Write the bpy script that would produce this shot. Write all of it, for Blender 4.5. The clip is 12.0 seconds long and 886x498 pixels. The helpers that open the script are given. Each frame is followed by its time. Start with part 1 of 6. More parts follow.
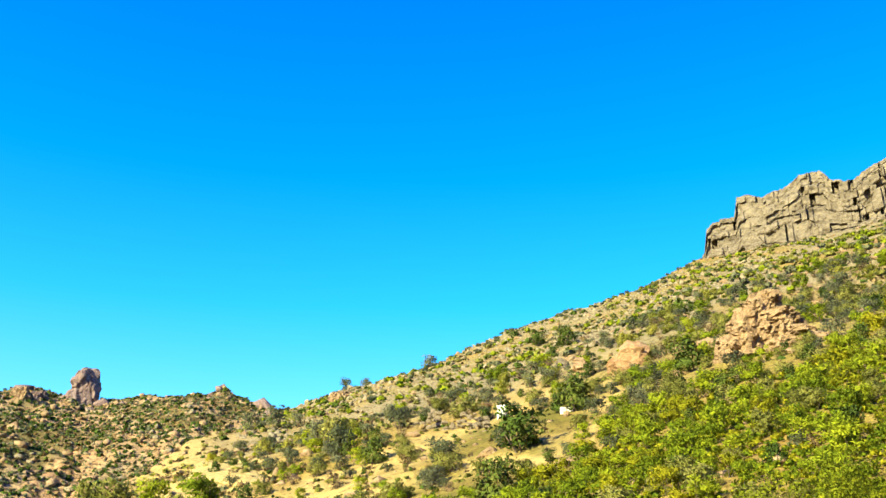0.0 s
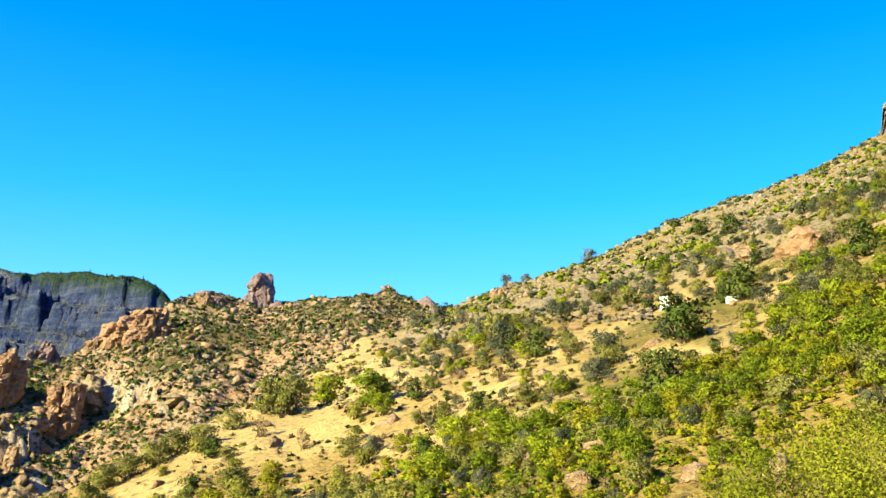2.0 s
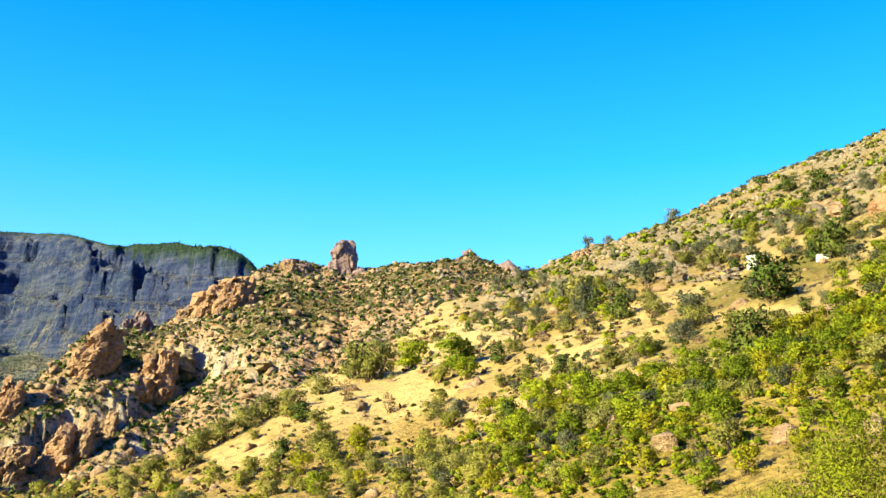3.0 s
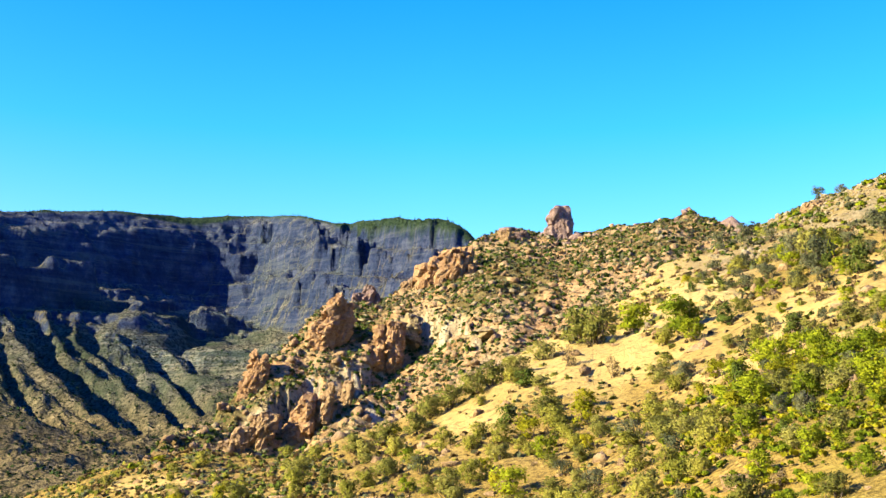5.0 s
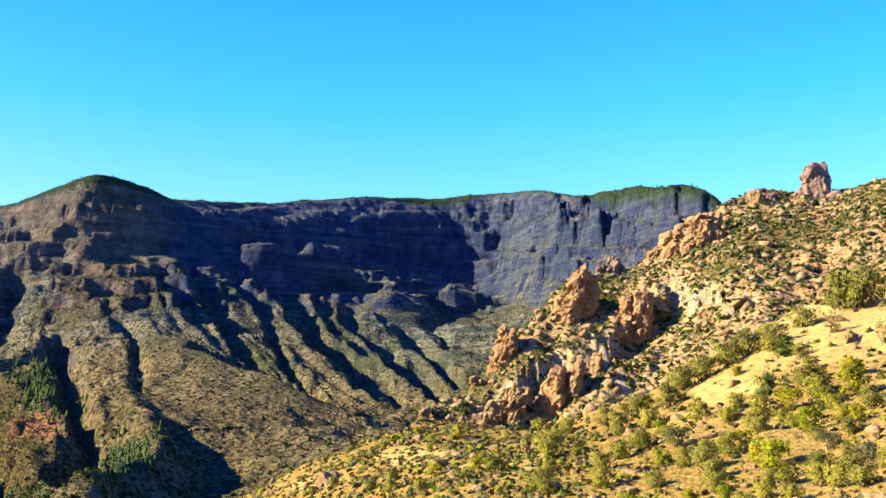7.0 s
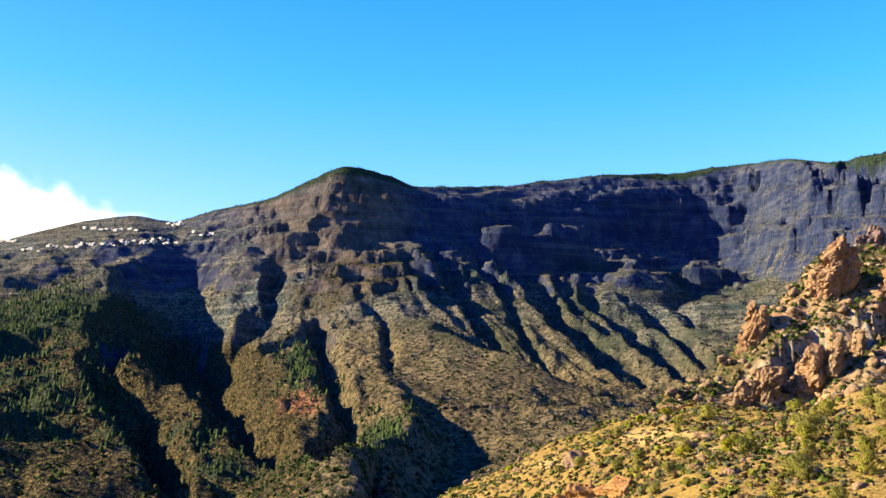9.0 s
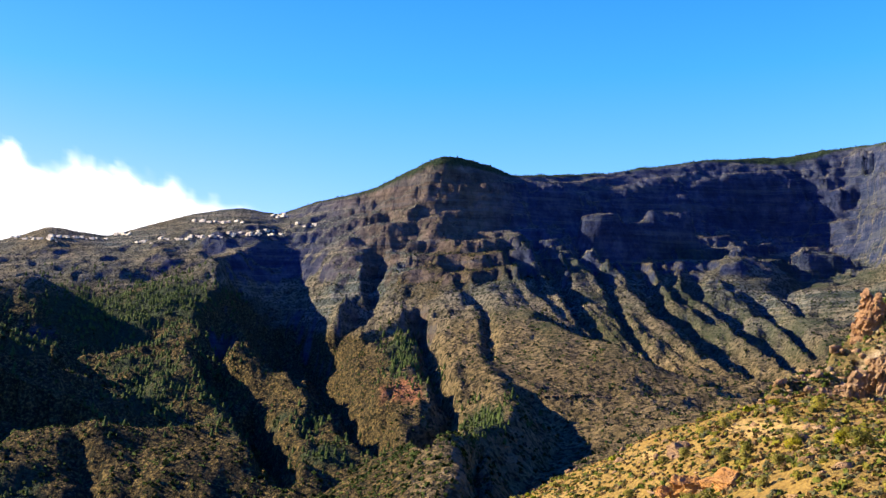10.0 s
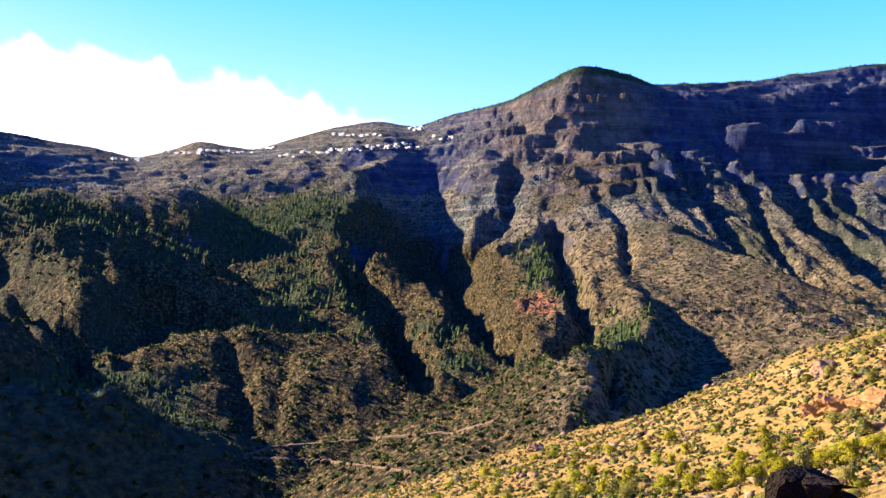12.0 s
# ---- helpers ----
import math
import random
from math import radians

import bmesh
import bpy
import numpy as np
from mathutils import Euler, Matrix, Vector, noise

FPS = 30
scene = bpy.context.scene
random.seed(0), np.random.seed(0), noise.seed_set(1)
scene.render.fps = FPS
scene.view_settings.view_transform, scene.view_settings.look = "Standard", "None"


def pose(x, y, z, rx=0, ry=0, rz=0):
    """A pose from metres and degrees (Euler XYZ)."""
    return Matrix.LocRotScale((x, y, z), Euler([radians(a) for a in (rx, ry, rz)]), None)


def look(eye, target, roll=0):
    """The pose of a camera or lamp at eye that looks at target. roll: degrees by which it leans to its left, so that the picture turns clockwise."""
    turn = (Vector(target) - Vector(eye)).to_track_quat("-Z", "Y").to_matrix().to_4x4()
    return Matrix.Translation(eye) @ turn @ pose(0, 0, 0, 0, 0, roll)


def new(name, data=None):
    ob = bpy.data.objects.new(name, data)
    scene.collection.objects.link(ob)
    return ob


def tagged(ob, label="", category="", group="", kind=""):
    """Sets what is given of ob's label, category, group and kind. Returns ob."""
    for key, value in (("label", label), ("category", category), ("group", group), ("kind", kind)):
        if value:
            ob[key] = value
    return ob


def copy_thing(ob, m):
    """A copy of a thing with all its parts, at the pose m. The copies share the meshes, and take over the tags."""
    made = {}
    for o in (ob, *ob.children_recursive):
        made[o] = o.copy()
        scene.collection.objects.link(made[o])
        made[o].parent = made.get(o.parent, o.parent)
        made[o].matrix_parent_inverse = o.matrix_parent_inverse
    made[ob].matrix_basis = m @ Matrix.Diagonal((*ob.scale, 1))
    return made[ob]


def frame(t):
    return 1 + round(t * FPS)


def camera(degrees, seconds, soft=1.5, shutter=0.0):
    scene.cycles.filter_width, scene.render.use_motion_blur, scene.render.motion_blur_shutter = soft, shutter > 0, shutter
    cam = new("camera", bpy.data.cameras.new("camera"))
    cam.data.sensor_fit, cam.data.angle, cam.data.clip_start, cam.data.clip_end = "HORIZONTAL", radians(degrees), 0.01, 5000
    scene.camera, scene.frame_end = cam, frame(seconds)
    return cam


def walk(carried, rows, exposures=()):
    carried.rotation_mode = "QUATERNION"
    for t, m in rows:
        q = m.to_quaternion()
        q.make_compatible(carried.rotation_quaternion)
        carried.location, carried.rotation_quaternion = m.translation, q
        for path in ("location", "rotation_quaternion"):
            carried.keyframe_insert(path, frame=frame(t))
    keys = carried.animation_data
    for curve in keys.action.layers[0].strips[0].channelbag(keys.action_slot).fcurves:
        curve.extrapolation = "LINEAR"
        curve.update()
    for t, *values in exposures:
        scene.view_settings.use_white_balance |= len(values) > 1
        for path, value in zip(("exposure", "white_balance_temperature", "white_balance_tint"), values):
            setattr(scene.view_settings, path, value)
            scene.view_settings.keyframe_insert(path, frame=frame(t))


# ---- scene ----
cam = camera(49.53, 12.0, soft=1.45)
EYE = 1.7
# seconds, then the turn about x, y and z in degrees; the camera turns where it stands
ROWS = [
    (0.0, 111.039, 0.043, 0.017),
    (0.5, 109.508, -0.132, 2.585),
    (1.0, 107.966, -0.278, 4.927),
    (1.5, 106.391, -0.310, 7.303),
    (2.0, 104.848, -0.311, 9.674),
    (2.5, 103.544, -0.289, 12.043),
    (4.5, 101.064, 0.067, 24.131),
    (5.0, 100.655, 0.144, 27.821),
    (5.5, 100.262, 0.218, 31.504),
    (6.0, 99.865, 0.347, 35.165),
    (6.5, 99.481, 0.513, 38.851),
    (7.0, 99.148, 0.549, 42.480),
    (9.0, 98.086, 0.372, 56.774),
    (9.5, 97.854, 0.289, 59.958),
    (10.0, 97.466, 0.093, 62.719),
    (10.5, 96.655, -0.120, 65.140),
    (11.0, 95.414, -0.315, 67.327),
    (11.5, 93.821, -0.511, 69.265),
    (12.0, 92.209, -0.726, 70.790),
]
walk(cam, [(t, pose(0.03, 0.03, EYE, a, b, c)) for t, a, b, c in ROWS],
     [(0.0, 2.15, 6550, -13), (1.0, 1.95, 6400, -9), (2.5, 2.1, 6500, -8), (5.0, 2.2, 6750, -2), (7.0, 2.28, 7000, 2), (9.0, 2.05, 6880, 9), (10.5, 1.8, 6600, 18), (11.0, 1.85, 6550, 20), (11.5, 2.05, 6500, 22), (12.0, 2.38, 6450, 24)])

# ---- daylight: low afternoon sun from the left, clear deep sky ----
SUN_YAW, SUN_EL = 137.0, 26.0


def toward(yaw, el=0.0):
    """Unit vector: yaw degrees to the left of straight ahead (+y), el degrees up."""
    a, e = radians(yaw), radians(el)
    return Vector((-math.sin(a) * math.cos(e), math.cos(a) * math.cos(e), math.sin(e)))


sun = new("sun", bpy.data.lights.new("sun", "SUN"))
sun.data.energy, sun.data.angle, sun.data.color = 5.0, radians(0.53), (1.0, 0.86, 0.62)
sun.matrix_world = look(toward(SUN_YAW, SUN_EL) * 500, (0, 0, 0))

world = bpy.data.worlds.new("sky")
scene.world = world
world.use_nodes = True
wt = world.node_tree
wt.nodes.clear()
sky = wt.nodes.new("ShaderNodeTexSky")
sky.sky_type, sky.sun_disc = "NISHITA", False
sky.sun_elevation, sky.sun_rotation = radians(SUN_EL), radians(-SUN_YAW)
sky.altitude, sky.air_density, sky.dust_density, sky.ozone_density = 1000, 1.0, 0.2, 3.0
w_geo = wt.nodes.new("ShaderNodeTexCoord")
w_sep = wt.nodes.new("ShaderNodeSeparateXYZ")
wt.links.new(w_geo.outputs["Generated"], w_sep.inputs[0])
w_ramp = wt.nodes.new("ShaderNodeValToRGB")
w_ramp.color_ramp.elements[0].position, w_ramp.color_ramp.elements[0].color = 0.12, (0.66, 0.90, 1.2, 1)
w_ramp.color_ramp.elements[1].position, w_ramp.color_ramp.elements[1].color = 0.55, (0.0, 0.66, 1.5, 1)
w_low = w_ramp.color_ramp.elements.new(0.3)
w_low.color = (0.19, 0.87, 1.33, 1)
w_top = w_ramp.color_ramp.elements.new(0.95)
w_top.color = (0.0, 0.35, 2.8, 1)
wt.links.new(w_sep.outputs["Z"], w_ramp.inputs[0])
w_mul = wt.nodes.new("ShaderNodeMix")
w_mul.data_type, w_mul.blend_type = "RGBA", "MULTIPLY"
w_mul.inputs["Factor"].default_value = 1.0
wt.links.new(sky.outputs[0], w_mul.inputs["A"])
wt.links.new(w_ramp.outputs[0], w_mul.inputs["B"])
w_dot = wt.nodes.new("ShaderNodeVectorMath")
w_dot.operation = "DOT_PRODUCT"
w_dot.inputs[1].default_value = toward(SUN_YAW) * 0.5
wt.links.new(w_geo.outputs["Generated"], w_dot.inputs[0])
w_add = wt.nodes.new("ShaderNodeMath")
w_add.inputs[1].default_value = 0.5
wt.links.new(w_dot.outputs["Value"], w_add.inputs[0])
w_side = wt.nodes.new("ShaderNodeValToRGB")
w_side.color_ramp.elements[0].position, w_side.color_ramp.elements[0].color = 0.05, (0.9, 0.9, 0.93, 1)
w_side.color_ramp.elements[1].position, w_side.color_ramp.elements[1].color = 0.9, (1.7, 0.76, 1.0, 1)
for p, col in ((0.35, (1.14, 1.1, 1.05)), (0.5, (1.12, 1.04, 1.0)), (0.65, (1.15, 0.95, 1.0)), (0.81, (1.3, 0.82, 1.0))):
    w_side.color_ramp.elements.new(p).color = (*col, 1)
wt.links.new(w_add.outputs[0], w_side.inputs[0])
w_even = wt.nodes.new("ShaderNodeMix")
w_even.data_type, w_even.blend_type = "RGBA", "MULTIPLY"
w_even.inputs["Factor"].default_value = 1.0
wt.links.new(w_mul.outputs["Result"], w_even.inputs["A"])
wt.links.new(w_side.outputs[0], w_even.inputs["B"])
w_bg = wt.nodes.new("ShaderNodeBackground")
w_bg.inputs["Strength"].default_value = 0.071
wt.links.new(w_even.outputs["Result"], w_bg.inputs["Color"])
w_out = wt.nodes.new("ShaderNodeOutputWorld")
wt.links.new(w_bg.outputs[0], w_out.inputs["Surface"])

# ---- lie of the land ----
# Directions are yaw (degrees to the left of +y) and elevation seen from the eye; distances in metres.
LAT = np.random.RandomState(7).rand(256, 256)


def vnoise(x, y):
    """Smooth value noise, about -1 to 1."""
    xi, yi = np.floor(x).astype(int), np.floor(y).astype(int)
    fx, fy = x - xi, y - yi
    fx, fy = fx * fx * fx * (fx * (fx * 6 - 15) + 10), fy * fy * fy * (fy * (fy * 6 - 15) + 10)
    a, b = LAT[xi % 256, yi % 256], LAT[(xi + 1) % 256, yi % 256]
    c, d = LAT[xi % 256, (yi + 1) % 256], LAT[(xi + 1) % 256, (yi + 1) % 256]
    return 2 * (a + (b - a) * fx + (c - a) * fy + (a - b - c + d) * fx * fy) - 1


def fbm(x, y, size, octaves=4, seed=0.0, gain=0.5):
    total, amp, f = 0.0, 1.0, 1.0 / size
    for i in range(octaves):
        total = total + amp * vnoise(x * f + seed + 17.3 * i, y * f - seed + 9.1 * i)
        amp, f = amp * gain, f * 2.03
    return total


def ridged(x, y, size, octaves=4, seed=0.0, gain=0.5):
    total, amp, f = 0.0, 1.0, 1.0 / size
    for i in range(octaves):
        total = total + amp * (1 - 2 * np.abs(vnoise(x * f + seed + 11.7 * i, y * f + seed - 5.9 * i)))
        amp, f = amp * gain, f * 2.07
    return total


def cells(x, y, size, seed=0.0):
    """A random level, -1 to 1, for each irregular cell of about that size: jointed rock."""
    u, v = x / size + seed * 3.7, y / size - seed * 1.9
    ui, vi = np.floor(u).astype(int), np.floor(v).astype(int)
    best, level = np.full(u.shape, 9.0), np.zeros(u.shape)
    for a in (-1, 0, 1):
        for b in (-1, 0, 1):
            p, q = ui + a, vi + b
            d = (p + LAT[p % 256, q % 256] - u) ** 2 + (q + LAT[q % 256, (p + 91) % 256] - v) ** 2
            near = d < best
            best = np.where(near, d, best)
            level = np.where(near, 2 * LAT[(p + 37) % 256, (q + 53) % 256] - 1, level)
    return level


def step(a, b, v):
    t = np.clip((v - a) / (b - a), 0, 1)
    return t * t * (3 - 2 * t)


def table(rows, yaw, column, soft=0.5):
    """A column of a table over yaw, rounded off over soft degrees."""
    ys, vs = [r[0] for r in rows], [r[column] for r in rows]
    total = 0.0
    for o, w in ((-1.5, 0.1), (-0.75, 0.22), (0, 0.36), (0.75, 0.22), (1.5, 0.1)):
        total = total + w * np.interp(yaw + o * soft, ys, vs)
    return total


# the near hillside: yaw, distance and elevation of its crest or outer edge
HILL_EDGE = [(-90, 240, 24), (-35, 262, 21.8), (-27, 258, 21.0), (-21, 252, 20.3), (-16, 246, 19.7), (-12.8, 240, 18.6), (-7.6, 230, 17.1),
             (-4, 224, 15.9), (0.1, 220, 14.4), (3.2, 222, 13.6), (6.3, 228, 12.6), (9.6, 222, 11.4), (13.6, 180, 9.9), (17.9, 138, 6.8),
             (20.2, 122, 5.8), (24.4, 114, 3.85), (27.6, 110, 1.8), (31, 110, 0.1), (34.3, 112, -0.7), (37.6, 116, -1.5), (42.4, 128, -1.3),
             (45.5, 136, -1.8), (50, 148, -3.4), (54.5, 158, -5.3), (60.2, 170, -7.5), (68, 180, -10), (75, 188, -12.4), (95, 190, -17)]
# nearer in: yaw, height 25 m off, then distance and elevation half way out
HILL_NEAR = [(-90, 4.0, 60, 11), (-27, 1.0, 50, 9.2), (-16, 0.6, 54, 8.4), (-7.6, -0.5, 65, 7.3), (0.1, -1.6, 70, 6.0), (9.6, -3.6, 66, 2.6),
             (20.2, -5.2, 60, -4), (31, -6.3, 60, -6), (42.4, -7.2, 66, -7.4), (50, -8, 80, -9.6), (60, -9.2, 105, -11.4), (75, -11.5, 125, -15), (95, -13, 125, -19)]
# the rocky ridge behind it: yaw, distance, elevation of the crest
RIDGE = [(4, 285, 10.4), (9.6, 300, 11.3), (12.6, 315, 12.0), (16.4, 325, 11.7), (20.7, 335, 11.4), (24.1, 335, 11.5), (26.1, 325, 10.9), (28.2, 310, 9.7),
         (29.5, 300, 8.6), (32, 290, 7.6), (35, 278, 6.7), (36, 270, 5.6), (38, 255, 4.4), (39.6, 245, 2.2), (41.5, 228, 0.5), (43.4, 210, -1.2), (47, 190, -4.5), (55, 180, -9)]
# the far rock wall of the caldera: yaw, distance and elevation of its rim, then of its foot, then of the valley before it
WALL_RIM = [(0, 1850, 8), (22, 1900, 9.5), (25.6, 1960, 10.8), (27, 2000, 12.1), (30.9, 2180, 12.5), (33.7, 2380, 12.0), (36.4, 2600, 12.5), (38.0, 2790, 12.45), (39.0, 2890, 12.4), (39.8, 2890, 12.35),
            (42.7, 2850, 12.15), (47.3, 2740, 12.25), (51, 2650, 11.95), (54.4, 2560, 11.7), (58.6, 2440, 11.8), (59.9, 2390, 12.4), (61.1, 2345, 12.74), (61.9, 2315, 12.92), (62.6, 2300, 12.95), (63.4, 2305, 12.76), (64.7, 2330, 12.1),
            (67, 2390, 11.0), (70.3, 2500, 10.2), (72.5, 2540, 9.4), (74.7, 2560, 9.75), (77.4, 2580, 9.3), (79.8, 2620, 8.55), (82.1, 2650, 7.8), (85.3, 2640, 8.2), (86.9, 2660, 7.5),
            (88.7, 2700, 7.05), (91.1, 2660, 7.5), (95.8, 2580, 8.05), (110, 2500, 8.5), (130, 2600, 6)]
WALL_FOOT = [(0, 1500, 5), (28, 1640, 5.8), (34, 1870, 5.6), (37.4, 2200, 5.6), (39.0, 2470, 5.9), (41, 2500, 6.1), (43.2, 2470, 6.3), (47, 2360, 6.8), (52, 2240, 7.3), (58.4, 2040, 7.8), (61, 2060, 7.4),
             (64, 2080, 7.1), (67, 2150, 7.0), (70.3, 2210, 6.8), (75, 2180, 6.2), (80, 2220, 5.9), (88, 2250, 5.3), (96, 2250, 4.4), (130, 2300, 3)]
VALLEY = [(0, 900, -1), (30, 1300, 0.3), (43.3, 1350, -0.6), (50, 1250, -1.2), (54, 1180, -2.2), (58, 1150, -3.0), (62, 1150, -3.8), (66, 1200, -4.2), (70, 1250, -4.2),
          (76, 1300, -3.5), (80, 1400, -2.0), (84, 1500, -0.6), (92, 1600, 0), (96, 1650, -0.5), (130, 1000, -4)]
# spurs and lesser ridges before it: yaw, elevation and distance along the crest, far end first; fall to the left and to the right
SPURS = [
    # the wooded spur below the village, and the lesser one beside it
    ([(74.06, 7.4, 2280), (75.4, 6.71, 2120), (76.45, 5.35, 1950), (76.63, 3.77, 1780), (76.94, 2.49, 1640), (76.57, 0.15, 1420), (75.58, -2.85, 1180), (73.55, -4.67, 1060)], 0.42, 1.8),
    ([(74.8, 1.4, 1500), (73.5, 0.0, 1400), (72.3, -1.8, 1270), (71.0, -3.4, 1160), (69.6, -5.0, 1060)], 0.7, 1.8),
    # the dark rocky spur before it, with the rib that catches the light
    ([(101, 2.6, 1330), (95.6, 2.19, 1300), (94.2, 2.02, 1280), (92.5, 3.01, 1250), (90.1, 3.05, 1240), (87.0, 1.3, 1230), (83.5, -0.54, 1200), (79.6, -2.28, 1180)], 1.15, 0.5),
    ([(92.75, 1.81, 1200), (92.4, 0.25, 1090), (91.4, -1.31, 1000), (90.9, -2.6, 950)], 0.8, 1.2),
    ([(96.5, -0.8, 1010), (95.6, -3.0, 900), (95.0, -5.0, 790)], 0.8, 1.2),
    # the brown hill, and the shaded slope in front of it
    ([(90, -4.2, 920), (86.6, -3.22, 900), (83.46, -2.89, 890), (77.58, -3.2, 870), (73.88, -4.83, 840), (70.84, -6.95, 800), (67.5, -7.65, 720), (65.5, -8.32, 660)], 0.72, 0.60),
    ([(110, -4.5, 560), (95.4, -6.17, 520), (91.66, -6.45, 510), (87.42, -8.28, 510), (83.94, -10.01, 515), (82.3, -12.24, 520), (80, -14, 530)], 1.35, 1.0),
    # unseen ridge left of the view, added to throw shade on that slope
    ([(118, 9, 900), (108, 8, 800), (103, 5.5, 730), (100, 1.0, 690)], 1.6, 1.6),
    # wooded hills and the shaded mountain under the cloud
    ([(103, 2.8, 1540), (95.66, 4.03, 1500), (92.54, 5.01, 1480), (89.84, 3.64, 1440), (87.03, 1.63, 1400)], 0.85, 0.5),
    ([(89.85, 4.37, 1800), (88.65, 4.96, 1800), (87.11, 5.28, 1790), (84.56, 4.04, 1770)], 0.8, 0.5),
    ([(110, 8.4, 2420), (95.76, 7.83, 2560), (93.19, 7.5, 2570), (90.83, 6.9, 2560), (90.2, 5.6, 2440)], 1.25, 0.4),
    # ledges of the shaded wall that reach into the sun
    ([(53.6, 9.05, 2235), (52.7, 9.15, 2245), (51.9, 8.95, 2250)], 0.75, 0.3, 28), ([(51.05, 9.0, 2275), (50.5, 9.2, 2280), (49.95, 8.95, 2285)], 0.75, 0.3, 26), ([(49.6, 9.05, 2300), (48.6, 9.2, 2315)], 0.75, 0.3, 18),
    # knolls along the top of the scree
    ([(42.1, 6.5, 2320), (41.5, 6.72, 2315), (40.5, 6.7, 2315), (39.9, 6.45, 2320)], 0.5, 0.3, 26), ([(49.95, 6.3, 2190), (46.78, 6.55, 2210), (44.49, 6.6, 2230)], 0.75, 0.3),
    # the foot of the butte: brown knolls before the valley
    ([(58.6, 4.3, 1750), (57.56, 3.41, 1500), (55.2, 2.8, 1440), (52.9, 1.98, 1380), (51.75, 0.05, 1250)], 0.38, 0.65),
    ([(66.6, 7.2, 2080), (65.6, 5.0, 1900), (65.3, 3.0, 1720), (65.0, 1.0, 1500), (64.8, -0.3, 1350), (64.6, -2.0, 1220), (64.9, -3.8, 1080)], 1.4, 1.3),
    ([(61.6, 3.8, 1700), (60.4, 2.0, 1500), (60.0, 0.4, 1280), (59.3, -0.95, 1100), (58.8, -2.2, 960), (59.5, -3.4, 850)], 0.85, 0.95),
    ([(60.3, -3.1, 800), (61.5, -3.6, 710), (62.1, -4.3, 650), (62.3, -5.4, 590), (62.7, -7.2, 530)], 0.5, 1.2),
]
# gullies down the scree: yaw and elevation along the bed, then depth in metres and half width in degrees
GULLIES = [
    ([(58.9, 7.62), (57.55, 6.1), (56.54, 4.75)], 20, 0.55), ([(57.2, 7.79), (55.52, 5.42), (54.53, 3.73), (52.87, 2.04), (50.91, 0.54), (48.63, -0.3)], 34, 0.62),
    ([(54.65, 7.43), (52.83, 5.05), (51.86, 3.03), (50.24, 1.03), (48.95, -0.13)], 24, 0.5), ([(52.62, 7.06), (50.81, 5.36), (49.5, 4.0), (46.93, 1.98), (43.48, -0.33)], 40, 0.95),
    ([(49.95, 6.1), (48.49, 4.65), (46.89, 3.3)], 24, 0.6), ([(48.14, 5.64), (46.54, 3.95), (44.96, 2.61), (42.65, 0.63)], 30, 0.75),
    ([(45.83, 5.59), (44.27, 3.9), (42.57, 2.57), (41.53, 1.26)], 24, 0.6), ([(43.9, 5.21), (41.74, 3.52), (39.9, 2.84)], 20, 0.6),
    ([(64.25, 3.1), (63.73, 1.44), (63.22, -0.21), (62.39, -1.52), (62.54, -2.82), (63.67, -3.93)], 70, 0.95), ([(60.2, 3.4), (59.95, 2.3), (60.1, 1.0)], 22, 0.5),
    ([(62.6, 6.4), (61.3, 4.8), (59.6, 3.4)], 16, 0.5), ([(66.6, 6.6), (66.9, 4.6), (68.0, 3.2), (69.2, 2.0)], 40, 1.0),
    # the deep shaded valley under the village
    ([(72.0, 5.2), (72.3, 4.2), (71.4, 2.4), (70.0, 0.4), (68.4, -1.6), (66.4, -3.9)], 105, 3.0), ([(76.0, 0.6), (74.6, -1.6), (72.6, -3.9), (70.6, -5.6)], 120, 1.7),
]


def seg_fall(X, Y, pts, kl, kr, lip=1e4, width=12.0):
    """Height of a ridge that falls away at kl to the left and kr to the right of its crest line, and steeply beyond its lip."""
    best = np.full(X.shape, -1e4)
    P = []
    for yaw, el, d in pts:
        a = radians(yaw)
        P.append((-d * math.sin(a), d * math.cos(a), EYE + d * math.tan(radians(el))))
    for (ax, ay, az), (bx, by, bz) in zip(P[:-1], P[1:]):
        ux, uy = bx - ax, by - ay
        n = ux * ux + uy * uy
        t = np.clip(((X - ax) * ux + (Y - ay) * uy) / n, 0, 1)
        dx, dy = X - ax - t * ux, Y - ay - t * uy
        d = np.sqrt(dx * dx + dy * dy)
        # looking down the ridge towards the camera, the picture's right lies on the other hand
        k = np.where(ux * dy - uy * dx > 0, kr, kl)
        best = np.maximum(best, az + t * (bz - az) - k * (np.sqrt(d * d + width * width) - width) - 3.0 * np.maximum(d - lip, 0))
    return best


def ray_z(r, el):
    return EYE + r * np.tan(np.radians(el))


def hill_z(yaw, r):
    R, zR = table(HILL_EDGE, yaw, 1), None
    zR = ray_z(R, table(HILL_EDGE, yaw, 2, 0.35))
    z25, rm = table(HILL_NEAR, yaw, 1, 2), table(HILL_NEAR, yaw, 2, 2)
    zm = ray_z(rm, table(HILL_NEAR, yaw, 3, 2))
    z = np.where(r < 3.5, 0.0, 0.0 + (z25 - 0.0) * step(3.5, 25, r))
    z = np.where(r > 25, z25 + (zm - z25) * (r - 25) / (rm - 25), z)
    out = np.clip((r - rm) / (R - rm), 0, 1)
    z = np.where(r > rm, zm + (zR - zm) * (0.9 * out + 0.1 * out * out), z)
    over = np.maximum(r - R, 0)
    back = np.where(yaw < 9, 0.30, 0.62)
    return z - back * (np.sqrt(over * over + 16) - 4)


